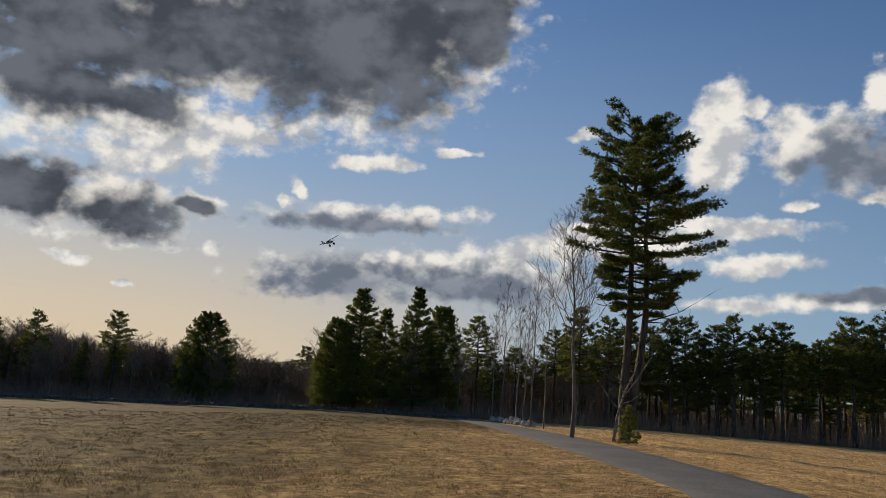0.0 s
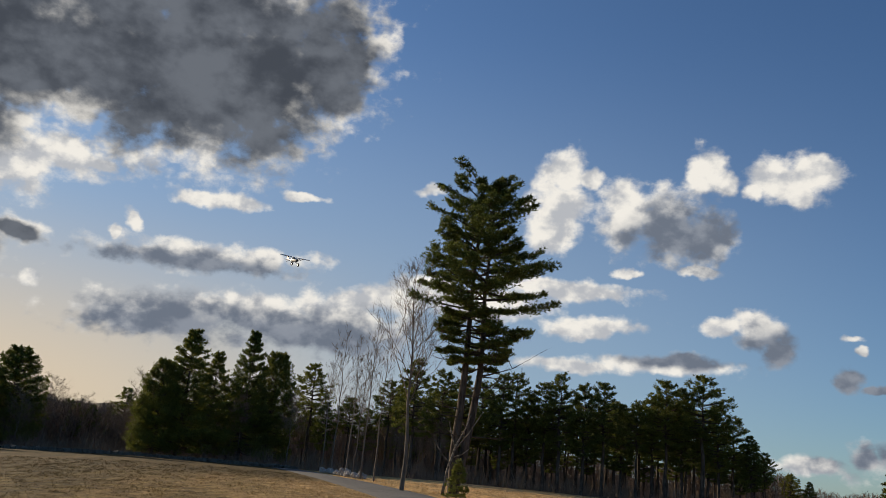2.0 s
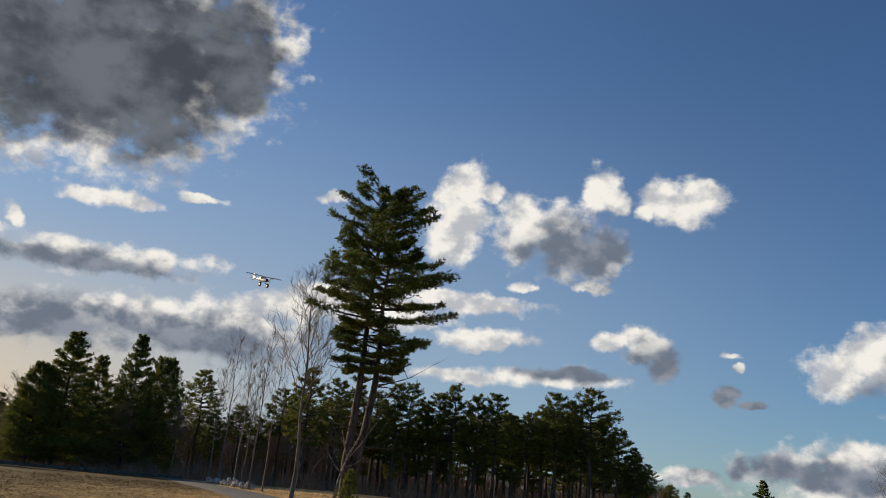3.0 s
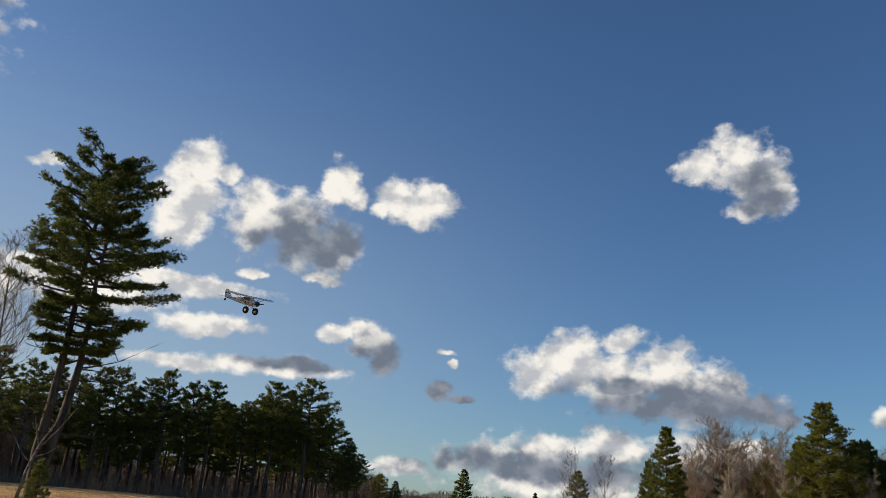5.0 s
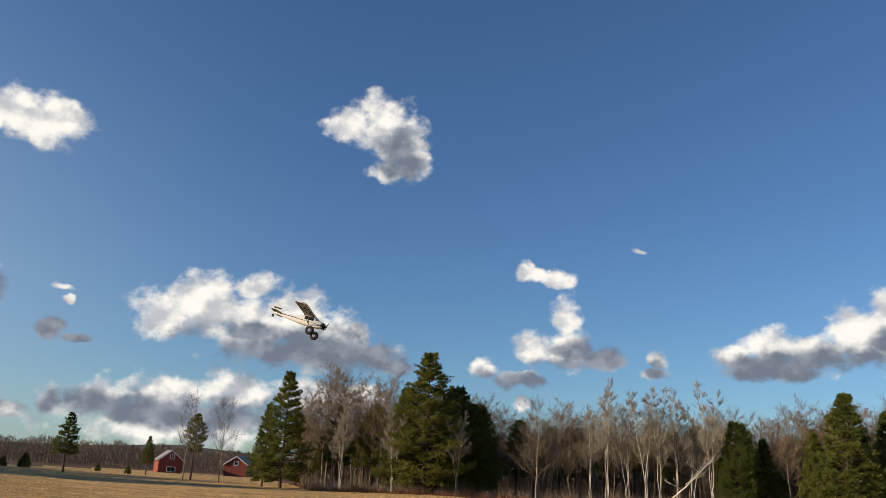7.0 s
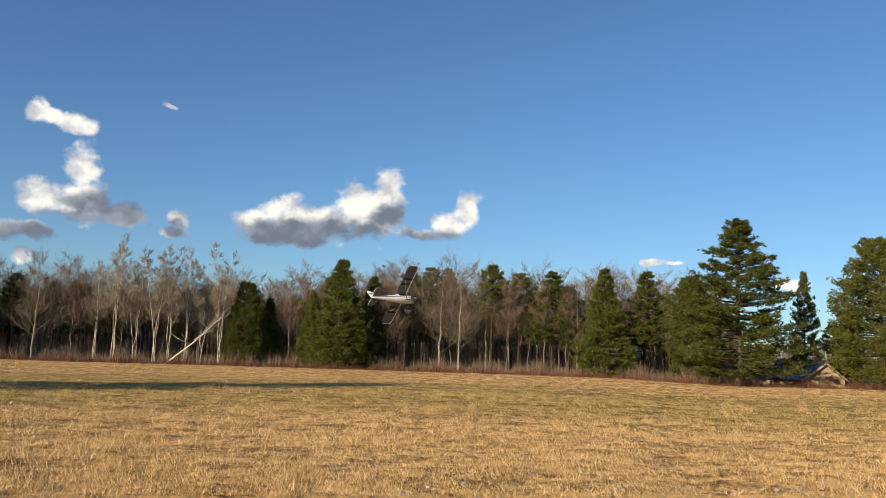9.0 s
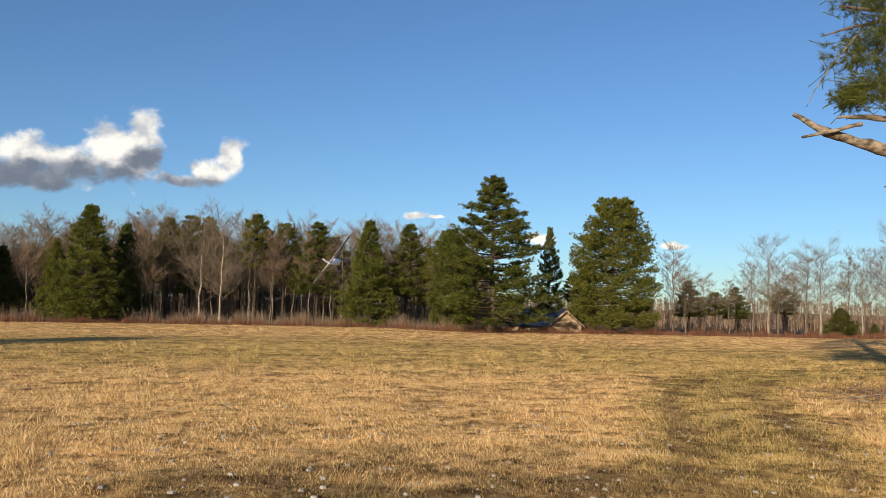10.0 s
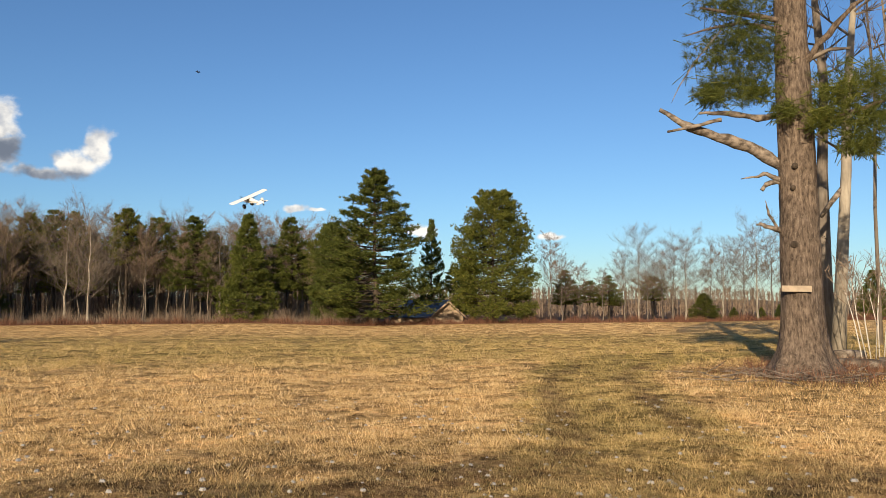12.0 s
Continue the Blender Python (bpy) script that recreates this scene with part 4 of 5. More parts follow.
def thicket(name, label, az0, az1, n, tall, deep, seed, material=BRUSH, near=0.0):
    """Upright stems and twigs of undergrowth along the field's edge."""
    rng = np.random.default_rng(seed)
    az = rng.uniform(az0, az1, n)
    d = np.interp(az, [-30, -10, 0, 10, 18, 33, 36, 44, 52, 56, 70, 90, 110, 116, 130, 150, 160, 330], [116, 108, 104, 100, 103, 103, 150, 230, 230, 102, 96, 95, 95, 88, 90, 103, 110, 116]) + near + deep * rng.random(n) ** 1.5
    x, y = d * np.sin(np.radians(az)), d * np.cos(np.radians(az))
    z = ground_np(x, y)
    h = tall * rng.uniform(0.35, 1.0, n) * (0.75 + 0.4 * np.sin(az * 3.1) * np.sin(az * 1.3))
    t, u = rng.uniform(0, 2 * np.pi, n), rng.uniform(0, 2 * np.pi, n)
    w = 0.016 + 0.006 * h * rng.random(n)
    le = h * rng.uniform(0.0, 0.9, n)
    v = np.empty((n, 3, 3))
    v[:, 0] = np.stack([x - np.cos(t) * w, y - np.sin(t) * w, z - 0.05], 1)
    v[:, 1] = np.stack([x + np.cos(t) * w, y + np.sin(t) * w, z - 0.05], 1)
    v[:, 2] = np.stack([x + np.cos(u) * le, y + np.sin(u) * le, z + h], 1)
    ob = new(name, array_mesh(name, v.reshape(-1, 3), np.arange(3 * n).reshape(-1, 3), material))
    return tagged(ob, label, "brush", kind="stuff")


thicket("brush", "low russet brush along the edge of the field", 55, 160, 42000, 1.05, 5.0, 21, near=-2.0)
thicket("brush", "tall brown undergrowth below the bare trees", 55, 118, 30000, 2.3, 22.0, 22, BARK_TWIG)
thicket("brush", "dark undergrowth at the foot of the pine wood", -32, 35, 20000, 3.2, 26.0, 23, BARK_TWIG)


def far_woods(name, label, az0, az1, d0, d1, top0, top1, n, seed):
    """Distant woods: many slim crowns, joined."""
    rng = random.Random(seed)
    g = Geo()
    for i in range(n):
        az = az0 + (az1 - az0) * (i + rng.random()) / n
        d = rng.uniform(d0, d1)
        p = spot(az, d)
        top = top0 + (top1 - top0) * (az - az0) / (az1 - az0)
        h = max(2.5, (EYE + d * math.tan(radians(top * rng.uniform(0.75, 1.05) * (0.85 + 0.3 * noise.noise(Vector((az * 0.7, seed, 0)))))) - p.z))
        g.tube([p, p + Vector((rng.uniform(-0.3, 0.3), rng.uniform(-0.3, 0.3), h))], [0.09, 0.03], 3, False)
        for _ in range(110):
            s = p + Vector((0, 0, h * rng.uniform(0.05, 0.95)))
            q = s + Vector((rng.uniform(-1, 1) * h * 0.14, rng.uniform(-1, 1) * h * 0.14, h * rng.uniform(0.04, 0.2)))
            e = Vector((rng.uniform(-1, 1), rng.uniform(-1, 1), rng.uniform(-1, 1))) * 0.06
            g.tri(s - e, s + e, q)
    return tagged(new(name, g.mesh(name, BARK_TWIG)), label, "woods", kind="stuff")


far_woods("far_woods", "dense bare brown woods behind the field", -32, -6, 124, 200, 3.7, 2.5, 900, 31)
far_woods("far_woods", "dense bare brown woods behind the lane", -7, 12, 126, 190, 3.0, 3.2, 420, 36)
far_woods("far_woods", "dense dim woods behind the pines", 10, 35, 140, 190, 3.0, 2.2, 420, 34)
far_woods("far_woods", "distant bare brown woods beyond the barns", 32, 57, 245, 330, 1.4, 1.0, 420, 32)
far_woods("far_woods", "dense bare woods behind the field's edge", 55, 118, 122, 170, 3.6, 3.9, 900, 35)
far_woods("far_woods", "distant bare woods behind the trees across the field", 117, 162, 125, 190, 1.5, 1.1, 380, 33)


def hills():
    g = Geo()
    rings = []
    az = np.arange(-60, 181, 1.0)
    for a in az:
        el = float(np.interp(a, [-60, -12, -8, -4, 30, 40, 48, 56, 180], [1.0, 2.2, 2.85, 2.2, 0.7, 0.75, 1.1, 0.5, 0.2])) + 0.12 * noise.noise(Vector((a * 0.25, 0, 0)))
        for d, e in ((2300, -0.3), (2900, el), (3600, -0.3)):
            p = way(a) * d
            g.v.append((p.x, p.y, EYE + d * math.tan(radians(e))))
    for i in range(len(az) - 1):
        for k in range(2):
            a = i * 3 + k
            g.f.append((a, a + 3, a + 4, a + 1))
    tagged(new("backdrop", g.mesh("backdrop", FAR, True)), "low wooded hills on the horizon", "hills", kind="structure")


hills()


# ---- the tall pine and its neighbours by the lane ----
def lane_pine():
    """The tall pine: two stems that part low down, dead limbs below, plumes above."""
    e = new("white_pine")
    p = spot(13.25, 43)
    e.matrix_world = pose(p.x, p.y, p.z, 0, 1.2, 40)
    tagged(e, "tall dark white pine with twin stems and uneven plumes", "tree")
    for k, (seed, tall, reach, shift, lean) in enumerate(((41, 17.4, 4.15, (0.0, 0.0), 0.0), (42, 17.0, 3.9, (0.28, -0.5), 0.03))):
        trunk, crown = conifer_meshes(seed, tall, reach, (0.4, 0.6, 0.62, 0.92, 1.0, 0.86, 0.68, 0.62, 0.56, 0.42), bare=0.39, whorls=18, per=4, tufts=270, spikes=7, tuft=0.24, rise=0.62, droop=0.12, width=0.075, stem=0.015, rag=0.5, thick=0.05)
        rng = random.Random(seed + 7)
        for _ in range(13):
            h, a = tall * rng.uniform(0.16, 0.46), rng.uniform(0, 6.28)
            grow(trunk, rng, Vector((0, 0, h)), Vector((math.cos(a), math.sin(a), rng.uniform(-0.1, 0.35))).normalized(), rng.uniform(0.7, 2.4), 0.05, 3, 2)
        for g in (trunk, crown):
            g.v = [(x + shift[0] * min(1, z / 4) + lean * z, y + shift[1] * min(1, z / 4), z) for x, y, z in g.v]
        part("trunk", trunk, BARK_PINE, e, smooth=True)
        part("needles", crown, NEEDLES_BLUE, e)


lane_pine()

lane_bare = bare_meshes(640, 12, spread=0.3, first=0.36, limbs=22, subs=7, twigs=6, rise=2.0, stem=0.011)
Planter(tree_kind("bare_tree", "tall leafless grey tree with upswept boughs beside the lane", "tree", lane_bare, (BARK_GREY, BARK_TWIG), BARE_PARTS), 12).at(9.75, 43.5, 13.9, 30, 0.9)
sapling = conifer_meshes(650, 2.2, 0.8, (1.0, 0.8, 0.6, 0.4, 0.12), bare=0.03, whorls=10, per=6, tufts=24, spikes=7, tuft=0.18, rise=0.3, rag=0.3)
Planter(tree_kind("spruce_sapling", "small green spruce sapling at the foot of a pine", "tree", sapling, (BARK_PINE, NEEDLES), PINE_PARTS), 2.2).at(13.5, 40.5, 1.1, 0, 1.0)


def dead_tree():
    g, rng = Geo(), random.Random(5)
    a, b, c = spot(12.5, 42), way(13.2, 2.0) * 42, way(14.05, 4.1) * 42
    b.z, c.z = EYE + 42 * math.tan(radians(2.0)), EYE + 42 * math.tan(radians(4.1))
    g.tube([a - Vector((0, 0, 0.2)), a.lerp(b, 0.5) + Vector((-0.08, 0, 0)), b, b.lerp(c, 0.5) + Vector((0.1, 0, 0.05)), c], [0.08, 0.06, 0.05, 0.035, 0.015], 6)
    for az, el, at in ((11.65, 2.3, 0.62), (14.3, 2.0, 0.75), (12.6, 3.6, 0.95), (14.9, 4.4, 0.9)):
        q = way(az, el) * 42
        q.z = EYE + 42 * math.tan(radians(el))
        s = a.lerp(b, at)
        g.tube([s, s.lerp(q, 0.5) + Vector((0, 0, -0.12)), q], [0.035, 0.028, 0.012], 5)
    e = new("dead_tree", g.mesh("dead_tree", DEADWOOD, True))
    tagged(e, "small dead tree with bleached crooked limbs", "tree")


dead_tree()


def stone_wall():
    e = new("stone_wall")
    tagged(e, "low tumbled dry stone wall of grey field stones", "wall")
    rng = random.Random(9)
    base = []
    for _ in range(5):
        g = Geo()
        rings = []
        for i in range(5):
            h, k = -0.5 + i / 4, (0.55, 0.92, 1.0, 0.88, 0.5)[i]
            rings.append([Vector((math.cos(6.283 * j / 7) * 0.5 * k * rng.uniform(0.8, 1.15), math.sin(6.283 * j / 7) * 0.38 * k * rng.uniform(0.8, 1.15), h * 0.6)) for j in range(7)])
        g.loft(rings)
        base.append(g.mesh("stone", STONE))
    for i in range(70):
        y = 66 + 26 * (i + rng.random()) / 70
        x = road_mid(y) + 2.7 + rng.uniform(-0.4, 0.4)
        p = Vector((x, y, ground(x, y)))
        s = rng.uniform(0.28, 0.58)
        ob = part("stone", base[i % 5], STONE, e)
        ob.matrix_basis = pose(p.x, p.y, p.z + 0.15 + (i % 3) * 0.24 * rng.random(), rng.uniform(-20, 20), rng.uniform(-20, 20), rng.uniform(0, 360)) @ Matrix.Diagonal((s, s, s, 1))


stone_wall()


def wall_line():
    """The far stone wall along the field, too small to tell stones apart."""
    g, rng = Geo(), random.Random(19)
    for i in range(420):
        az = -29 + 31.5 * i / 420
        p = spot(az, field_edge(az) - 4.0 + rng.uniform(-0.3, 0.3))
        s = rng.uniform(0.12, 0.26)
        g.box((-s * 1.3, -s, -0.1), (s * 1.3, s, s * 1.5), pose(p.x, p.y, p.z, rng.uniform(-15, 15), rng.uniform(-15, 15), rng.uniform(0, 90)))
    tagged(new("stone_wall", g.mesh("stone_wall", MOSSY)), "long low mossy stone wall at the edge of the field", "wall", kind="stuff")


wall_line()


# ---- buildings ----
def gable_house(name, label, az, d, wide, deep, eaves, ridge, turn, wall_mat, roof_mat, windows, trim_mat=TRIM, trim_label="white bargeboard"):
    p = spot(az, d)
    e = new(name)
    e.matrix_world = pose(p.x, p.y, p.z, 0, 0, turn - az)
    tagged(e, label, "building")
    h, q = wide / 2, deep
    g = Geo()
    g.v = [(-h, 0, -0.6), (h, 0, -0.6), (h, 0, eaves), (0, 0, ridge), (-h, 0, eaves), (-h, q, -0.6), (h, q, -0.6), (h, q, eaves), (0, q, ridge), (-h, q, eaves)]
    g.f = [(0, 1, 2, 3, 4), (9, 8, 7, 6, 5), (1, 6, 7, 2), (5, 0, 4, 9)]
    part("wall", g, wall_mat, e)
    for sx in (-1, 1):
        r = Geo()
        slope = (ridge - eaves) / h
        for y in (-0.3, q + 0.3):
            for x, lift in ((0.0, 0.06), (h + 0.35, 0.06), (h + 0.35, 0.2), (0.0, 0.2)):
                r.v.append((sx * x, y, ridge - slope * x + lift))
        r.f = [(0, 1, 2, 3), (7, 6, 5, 4), (0, 4, 5, 1), (1, 5, 6, 2), (2, 6, 7, 3), (3, 7, 4, 0)]
        part("roof", r, roof_mat, e)
        t = Geo()
        n = math.hypot(h, ridge - eaves)
        t.box((0, -0.36, -0.12), (n + 0.3, -0.302, 0.06), Matrix.Translation((0, 0, ridge + 0.06)) @ pose(0, 0, 0, 0, math.degrees(math.atan2(ridge - eaves, h)), 0) if sx > 0 else Matrix.Translation((0, 0, ridge + 0.06)) @ Matrix.Diagonal((-1, 1, 1, 1)) @ pose(0, 0, 0, 0, math.degrees(math.atan2(ridge - eaves, h)), 0))
        part("bargeboard", t, trim_mat, e, trim_label)
    for x, z, w, t in windows:
        f = Geo()
        f.box((x - w / 2 - 0.12, -0.07, z - 0.12), (x + w / 2 + 0.12, -0.003, z + t + 0.12))
        frame_ob = part("window", f, TRIM, e, "white-framed window")
        pane = Geo()
        for k in (-1, 1):
            pane.box((x + (k - 1) * w / 4 + 0.03, -0.085, z), (x + (k + 1) * w / 4 - 0.03, -0.072, z + t))
        part("pane", pane, GLASS, frame_ob)
    return e


gable_house("barn", "small red barn with white trim and a grey roof", 46.95, 205, 5.4, 8, 2.9, 5.0, 8, RED, ROOF, [(0.2, 0.3, 1.8, 1.0), (0.2, 3.2, 0.8, 1.0)])
gable_house("barn", "red barn with white trim partly behind trees", 51.1, 210, 5.6, 9, 2.8, 4.7, -12, RED, ROOF, [(0.0, 2.6, 0.9, 0.9)])
gable_house("low_house", "low house with a blue-grey roof and tan stone gable", 123.3, 94, 4.6, 9, 0.8, 2.5, 34, TAN, ROOF_BLUE, [], TAN, "tan bargeboard")


# ---- the old pine near the camera ----
NEAR = spot(147.0, 21.0)
NEAR_R = way(147.0 + 90)
NEAR_F = way(147.0)


def near_at(az, el, d=21.0):
    """A point seen in a direction at a distance over the ground."""
    p = way(az) * d
    return Vector((p.x, p.y, EYE + d * math.tan(radians(el))))


def old_pine():
    e = new("old_pine")
    tagged(e, "old pine with a thick furrowed trunk and broken dead limbs", "tree")
    g = Geo()
    sides, rings = 44, 110
    for i in range(rings):
        q = i / (rings - 1)
        z = -0.3 + 19.5 * q ** 1.25
        r = 0.49 * (1 - 0.03 * max(0, z)) + 0.62 * math.exp(-max(0, z + 0.1) / 0.4)
        r = max(0.05, r)
        c = NEAR - NEAR_R * 0.012 * max(z, 0) + Vector((0, 0, z))
        for k in range(sides):
            a = 2 * math.pi * k / sides
            lobes = 1 + 0.2 * math.exp(-max(0, z) / 0.5) * math.sin(a * 5 + 1.0) + 0.03 * math.sin(a * 3 + z * 0.7)
            furrow = noise.noise(Vector((math.cos(a) * 5.5, math.sin(a) * 5.5, z * 0.9))) * 0.035 + noise.noise(Vector((math.cos(a) * 14, math.sin(a) * 14, z * 2.2))) * 0.018
            rr = r * lobes + furrow
            g.v.append(tuple(c + Vector((math.cos(a) * rr, math.sin(a) * rr, 0))))
    for i in range(rings - 1):
        for k in range(sides):
            a, b = i * sides + k, i * sides + (k + 1) % sides
            g.f.append((a, b, b + sides, a + sides))
    part("trunk", g, BARK_OLD, e, "thick furrowed grey-brown trunk", True)
    rng = random.Random(3)

    def limb(pts, radii, label="", mat=DEADWOOD, sides=9):
        t = Geo()
        fine_pts, fine_r = [], []
        for i in range(len(pts) - 1):
            for j in range(4):
                k = j / 4
                fine_pts.append(pts[i].lerp(pts[i + 1], k) + Vector((rng.uniform(-1, 1), rng.uniform(-1, 1), rng.uniform(-1, 1))) * radii[i] * 0.22)
                fine_r.append((radii[i] * (1 - k) + radii[i + 1] * k) * 0.78 * rng.uniform(0.82, 1.18))
        fine_pts.append(pts[-1])
        fine_r.append(radii[-1])
        t.tube(fine_pts, fine_r, sides)
        return part("limb", t, mat, e, label, True)

    limb([near_at(146.6, 8.3), near_at(145.2, 9.6, 20.9), near_at(142.6, 11.0, 20.7), near_at(140.2, 11.9, 20.5), near_at(138.2, 13.2, 20.4)], [0.2, 0.19, 0.16, 0.13, 0.05], "thick broken dead limb")
    limb([near_at(146.4, 12.2), near_at(144.6, 12.2, 20.6), near_at(142.6, 12.7, 20.4), near_at(140.8, 12.8, 20.3)], [0.11, 0.1, 0.08, 0.03], "dead limb")
    limb([near_at(142.2, 12.3, 20.4), near_at(140.6, 12.0, 20.3), near_at(138.7, 11.7, 20.2)], [0.07, 0.06, 0.03], "bleached splintered limb")
    limb([near_at(146.6, 7.6), near_at(145.0, 8.6, 20.7), near_at(144.4, 8.4, 20.6), near_at(143.4, 8.3, 20.5)], [0.09, 0.07, 0.04, 0.012], "short dead stub")
    limb([near_at(146.2, 8.0), near_at(145.0, 7.9, 20.7), near_at(144.7, 7.5, 20.6)], [0.08, 0.07, 0.05], "short dead stub")
    limb([near_at(146.2, 4.7), near_at(145.2, 5.0, 20.7), near_at(144.6, 5.3, 20.6), near_at(144.3, 5.2, 20.6)], [0.1, 0.08, 0.06, 0.02], "short broken stub")
    limb([near_at(145.9, 4.5), near_at(145.1, 5.9, 20.7), near_at(144.9, 6.8, 20.6)], [0.05, 0.04, 0.01])
    limb([near_at(146.6, 17.5), near_at(143.6, 18.4, 20.7), near_at(141.5, 18.2, 20.4), near_at(140.0, 17.9, 20.3)], [0.08, 0.06, 0.04, 0.012], mat=BARK_OLD)
    limb([near_at(147.0, 18.0), near_at(143.8, 18.9, 20.6), near_at(141.0, 19.6, 20.3)], [0.1, 0.07, 0.03], mat=BARK_OLD)
    limb([near_at(146.8, 14.5), near_at(148.4, 16.5, 20.7), near_at(150.5, 18.6, 20.5), near_at(152.4, 19.6, 20.4)], [0.12, 0.1, 0.07, 0.03], mat=BARK_OLD)
    limb([near_at(147.2, 15.4), near_at(149.0, 16.1, 20.6), near_at(150.2, 16.0, 20.4)], [0.08, 0.06, 0.03], "dead limb")
    limb([near_at(147.2, 12.0), near_at(149.0, 11.8, 20.6), near_at(152.0, 12.6, 20.3), near_at(154.5, 13.4, 20.0)], [0.1, 0.08, 0.05, 0.02], mat=BARK_OLD)
    limb([near_at(142.4, 18.1, 20.4), near_at(140.6, 16.2, 20.3), near_at(139.5, 14.6, 20.2), near_at(139.0, 13.6, 20.2)], [0.03, 0.022, 0.016, 0.006], "thin dead twig", sides=5)

    def needles(spots, n, size, seed, mat):
        r = random.Random(seed)
        t = Geo()
        for az, el, wa, we in spots:
            for _ in range(n):
                a, b = max(-1, min(1, r.gauss(0, 0.5))), max(-1, min(1, r.gauss(0, 0.45)))
                c = near_at(az + a * wa, el + b * we, 21 + r.uniform(-1.1, 0.9))
                up = Vector((r.uniform(-1, 1), r.uniform(-1, 1), r.uniform(-0.35, 0.9))).normalized()
                for _ in range(30):
                    d = (up * 0.9 + Vector((r.uniform(-1, 1), r.uniform(-1, 1), r.uniform(-1, 1)))).normalized()
                    w = d.cross(Vector((r.uniform(-1, 1), r.uniform(-1, 1), r.uniform(-1, 1)))).normalized() * 0.0032
                    t.tri(c - w, c + w, c + d * size * r.uniform(0.7, 1.15))
                if r.random() < 0.3:
                    q = c - up * r.uniform(0.2, 0.5)
                    t.tube([q, c], [0.012, 0.006], 3, False)
        return part("needles", t, mat, e)

    needles([(143.6, 17.9, 2.0, 1.6), (142.2, 16.6, 2.2, 1.5), (144.8, 16.4, 1.8, 1.6), (143.2, 14.8, 2.2, 1.2), (141.6, 14.0, 1.2, 0.9), (144.4, 13.9, 1.6, 0.8), (143.0, 19.6, 2.4, 1.0), (146.4, 12.6, 1.0, 0.8)], 240, 0.19, 51, NEEDLES)
    needles([(149.4, 13.4, 1.8, 1.3), (151.4, 14.0, 2.0, 1.4), (150.4, 11.6, 1.8, 1.4), (152.4, 11.6, 2.0, 1.4), (148.4, 11.8, 1.2, 0.9), (153.6, 13.2, 2.0, 1.6), (150.6, 10.0, 1.3, 0.7)], 250, 0.19, 52, NEEDLES)
    # the crown overhead, above the view
    trunk, crown = conifer_meshes(55, 12, 4.6, BROKEN, bare=0.0, whorls=12, per=5, tufts=60, spikes=6, tuft=0.5)
    part("needles", crown, NEEDLES, e).matrix_basis = Matrix.Translation(NEAR + Vector((0, 0, 9.6)))
    b = Geo()
    m = Matrix.Translation(near_at(146.66, 1.0, 20.44)) @ pose(0, 0, 0, 0, 1.0, -147)
    b.box((-0.32, -0.02, -0.07), (0.32, 0.02, 0.07), m)
    board = new("plank", b.mesh("plank", BOARD))
    tagged(board, "short weathered plank nailed across a pine trunk", "plank")
    for az, el, rr in ((146.75, 9.0, 0.06), (146.6, 3.9, 0.07), (146.6, 7.6, 0.05)):
        h = Geo()
        c = near_at(az, el, 20.5)
        for sc in (1.0,):
            h.tube([c + NEAR_F * 0.12, c, c - NEAR_F * 0.03], [rr * 1.3, rr * 1.2, rr * 0.5], 9)
        part("knot", h, BARK_PINE, e, "dark knot hole")


old_pine()


def side_trunk(name, label, foot, pts, radii, mat, twig_seed, twigs=8):
    g, r = Geo(), random.Random(twig_seed)
    g.tube([foot - Vector((0, 0, 0.3))] + pts, radii, 10)
    e = new(name)
    tagged(e, label, "tree")
    part("trunk", g, mat, e, smooth=True)
    t = Geo()
    for _ in range(twigs):
        i = r.randrange(1, len(pts) - 1)
        s = pts[i].lerp(pts[i + 1], r.random())
        a = r.uniform(0, 6.28)
        grow(t, r, s, Vector((math.cos(a), math.sin(a), r.uniform(0.1, 1.0))).normalized(), r.uniform(1.2, 3.0), 0.05, 5, 4)
    part("crown", t, BARK_GREY, e)


side_trunk("bare_tree", "tall grey-barked trunk with broken boughs behind a pine", spot(148.45, 33), [near_at(148.4, 2.0, 33), near_at(148.35, 8.5, 33), near_at(148.6, 14.0, 33), near_at(148.2, 19.0, 33), near_at(148.6, 25, 33)], [0.3, 0.22, 0.2, 0.17, 0.13, 0.06], BARK_GREY, 61, 14)
side_trunk("bare_tree", "leaning pale trunk with broken boughs behind a pine", spot(148.95, 30), [near_at(149.3, 2.0, 30), near_at(149.75, 8.5, 30), near_at(149.9, 13.0, 30), near_at(150.4, 18.0, 30), near_at(150.6, 24, 30)], [0.26, 0.2, 0.17, 0.15, 0.1, 0.05], BARK_PALE, 62, 16)
side_trunk("bare_tree", "slim leafless tree with upswept twigs", spot(153.5, 34), [near_at(153.3, 6, 34), near_at(152.6, 12, 34), near_at(152.2, 17.0, 34), near_at(151.8, 22.0, 34)], [0.09, 0.07, 0.06, 0.045, 0.02], BARK_GREY, 63, 18)
side_trunk("bare_tree", "slim leafless tree with upswept twigs", spot(151.4, 38), [near_at(151.3, 6, 38), near_at(151.5, 13, 38), near_at(151.2, 18.0, 38), near_at(151.4, 23.0, 38)], [0.09, 0.07, 0.06, 0.045, 0.02], BARK_GREY, 64, 18)


def bough():
    g = Geo()
    g.tube([near_at(149.7, 7.6, 30), near_at(148.9, 6.6, 29.9), near_at(148.2, 5.6, 29.8)], [0.1, 0.09, 0.07], 7)
    tagged(new("broken_bough", g.mesh("broken_bough", DEADWOOD, True)), "bleached broken bough leaning between two trunks", "branch")


bough()


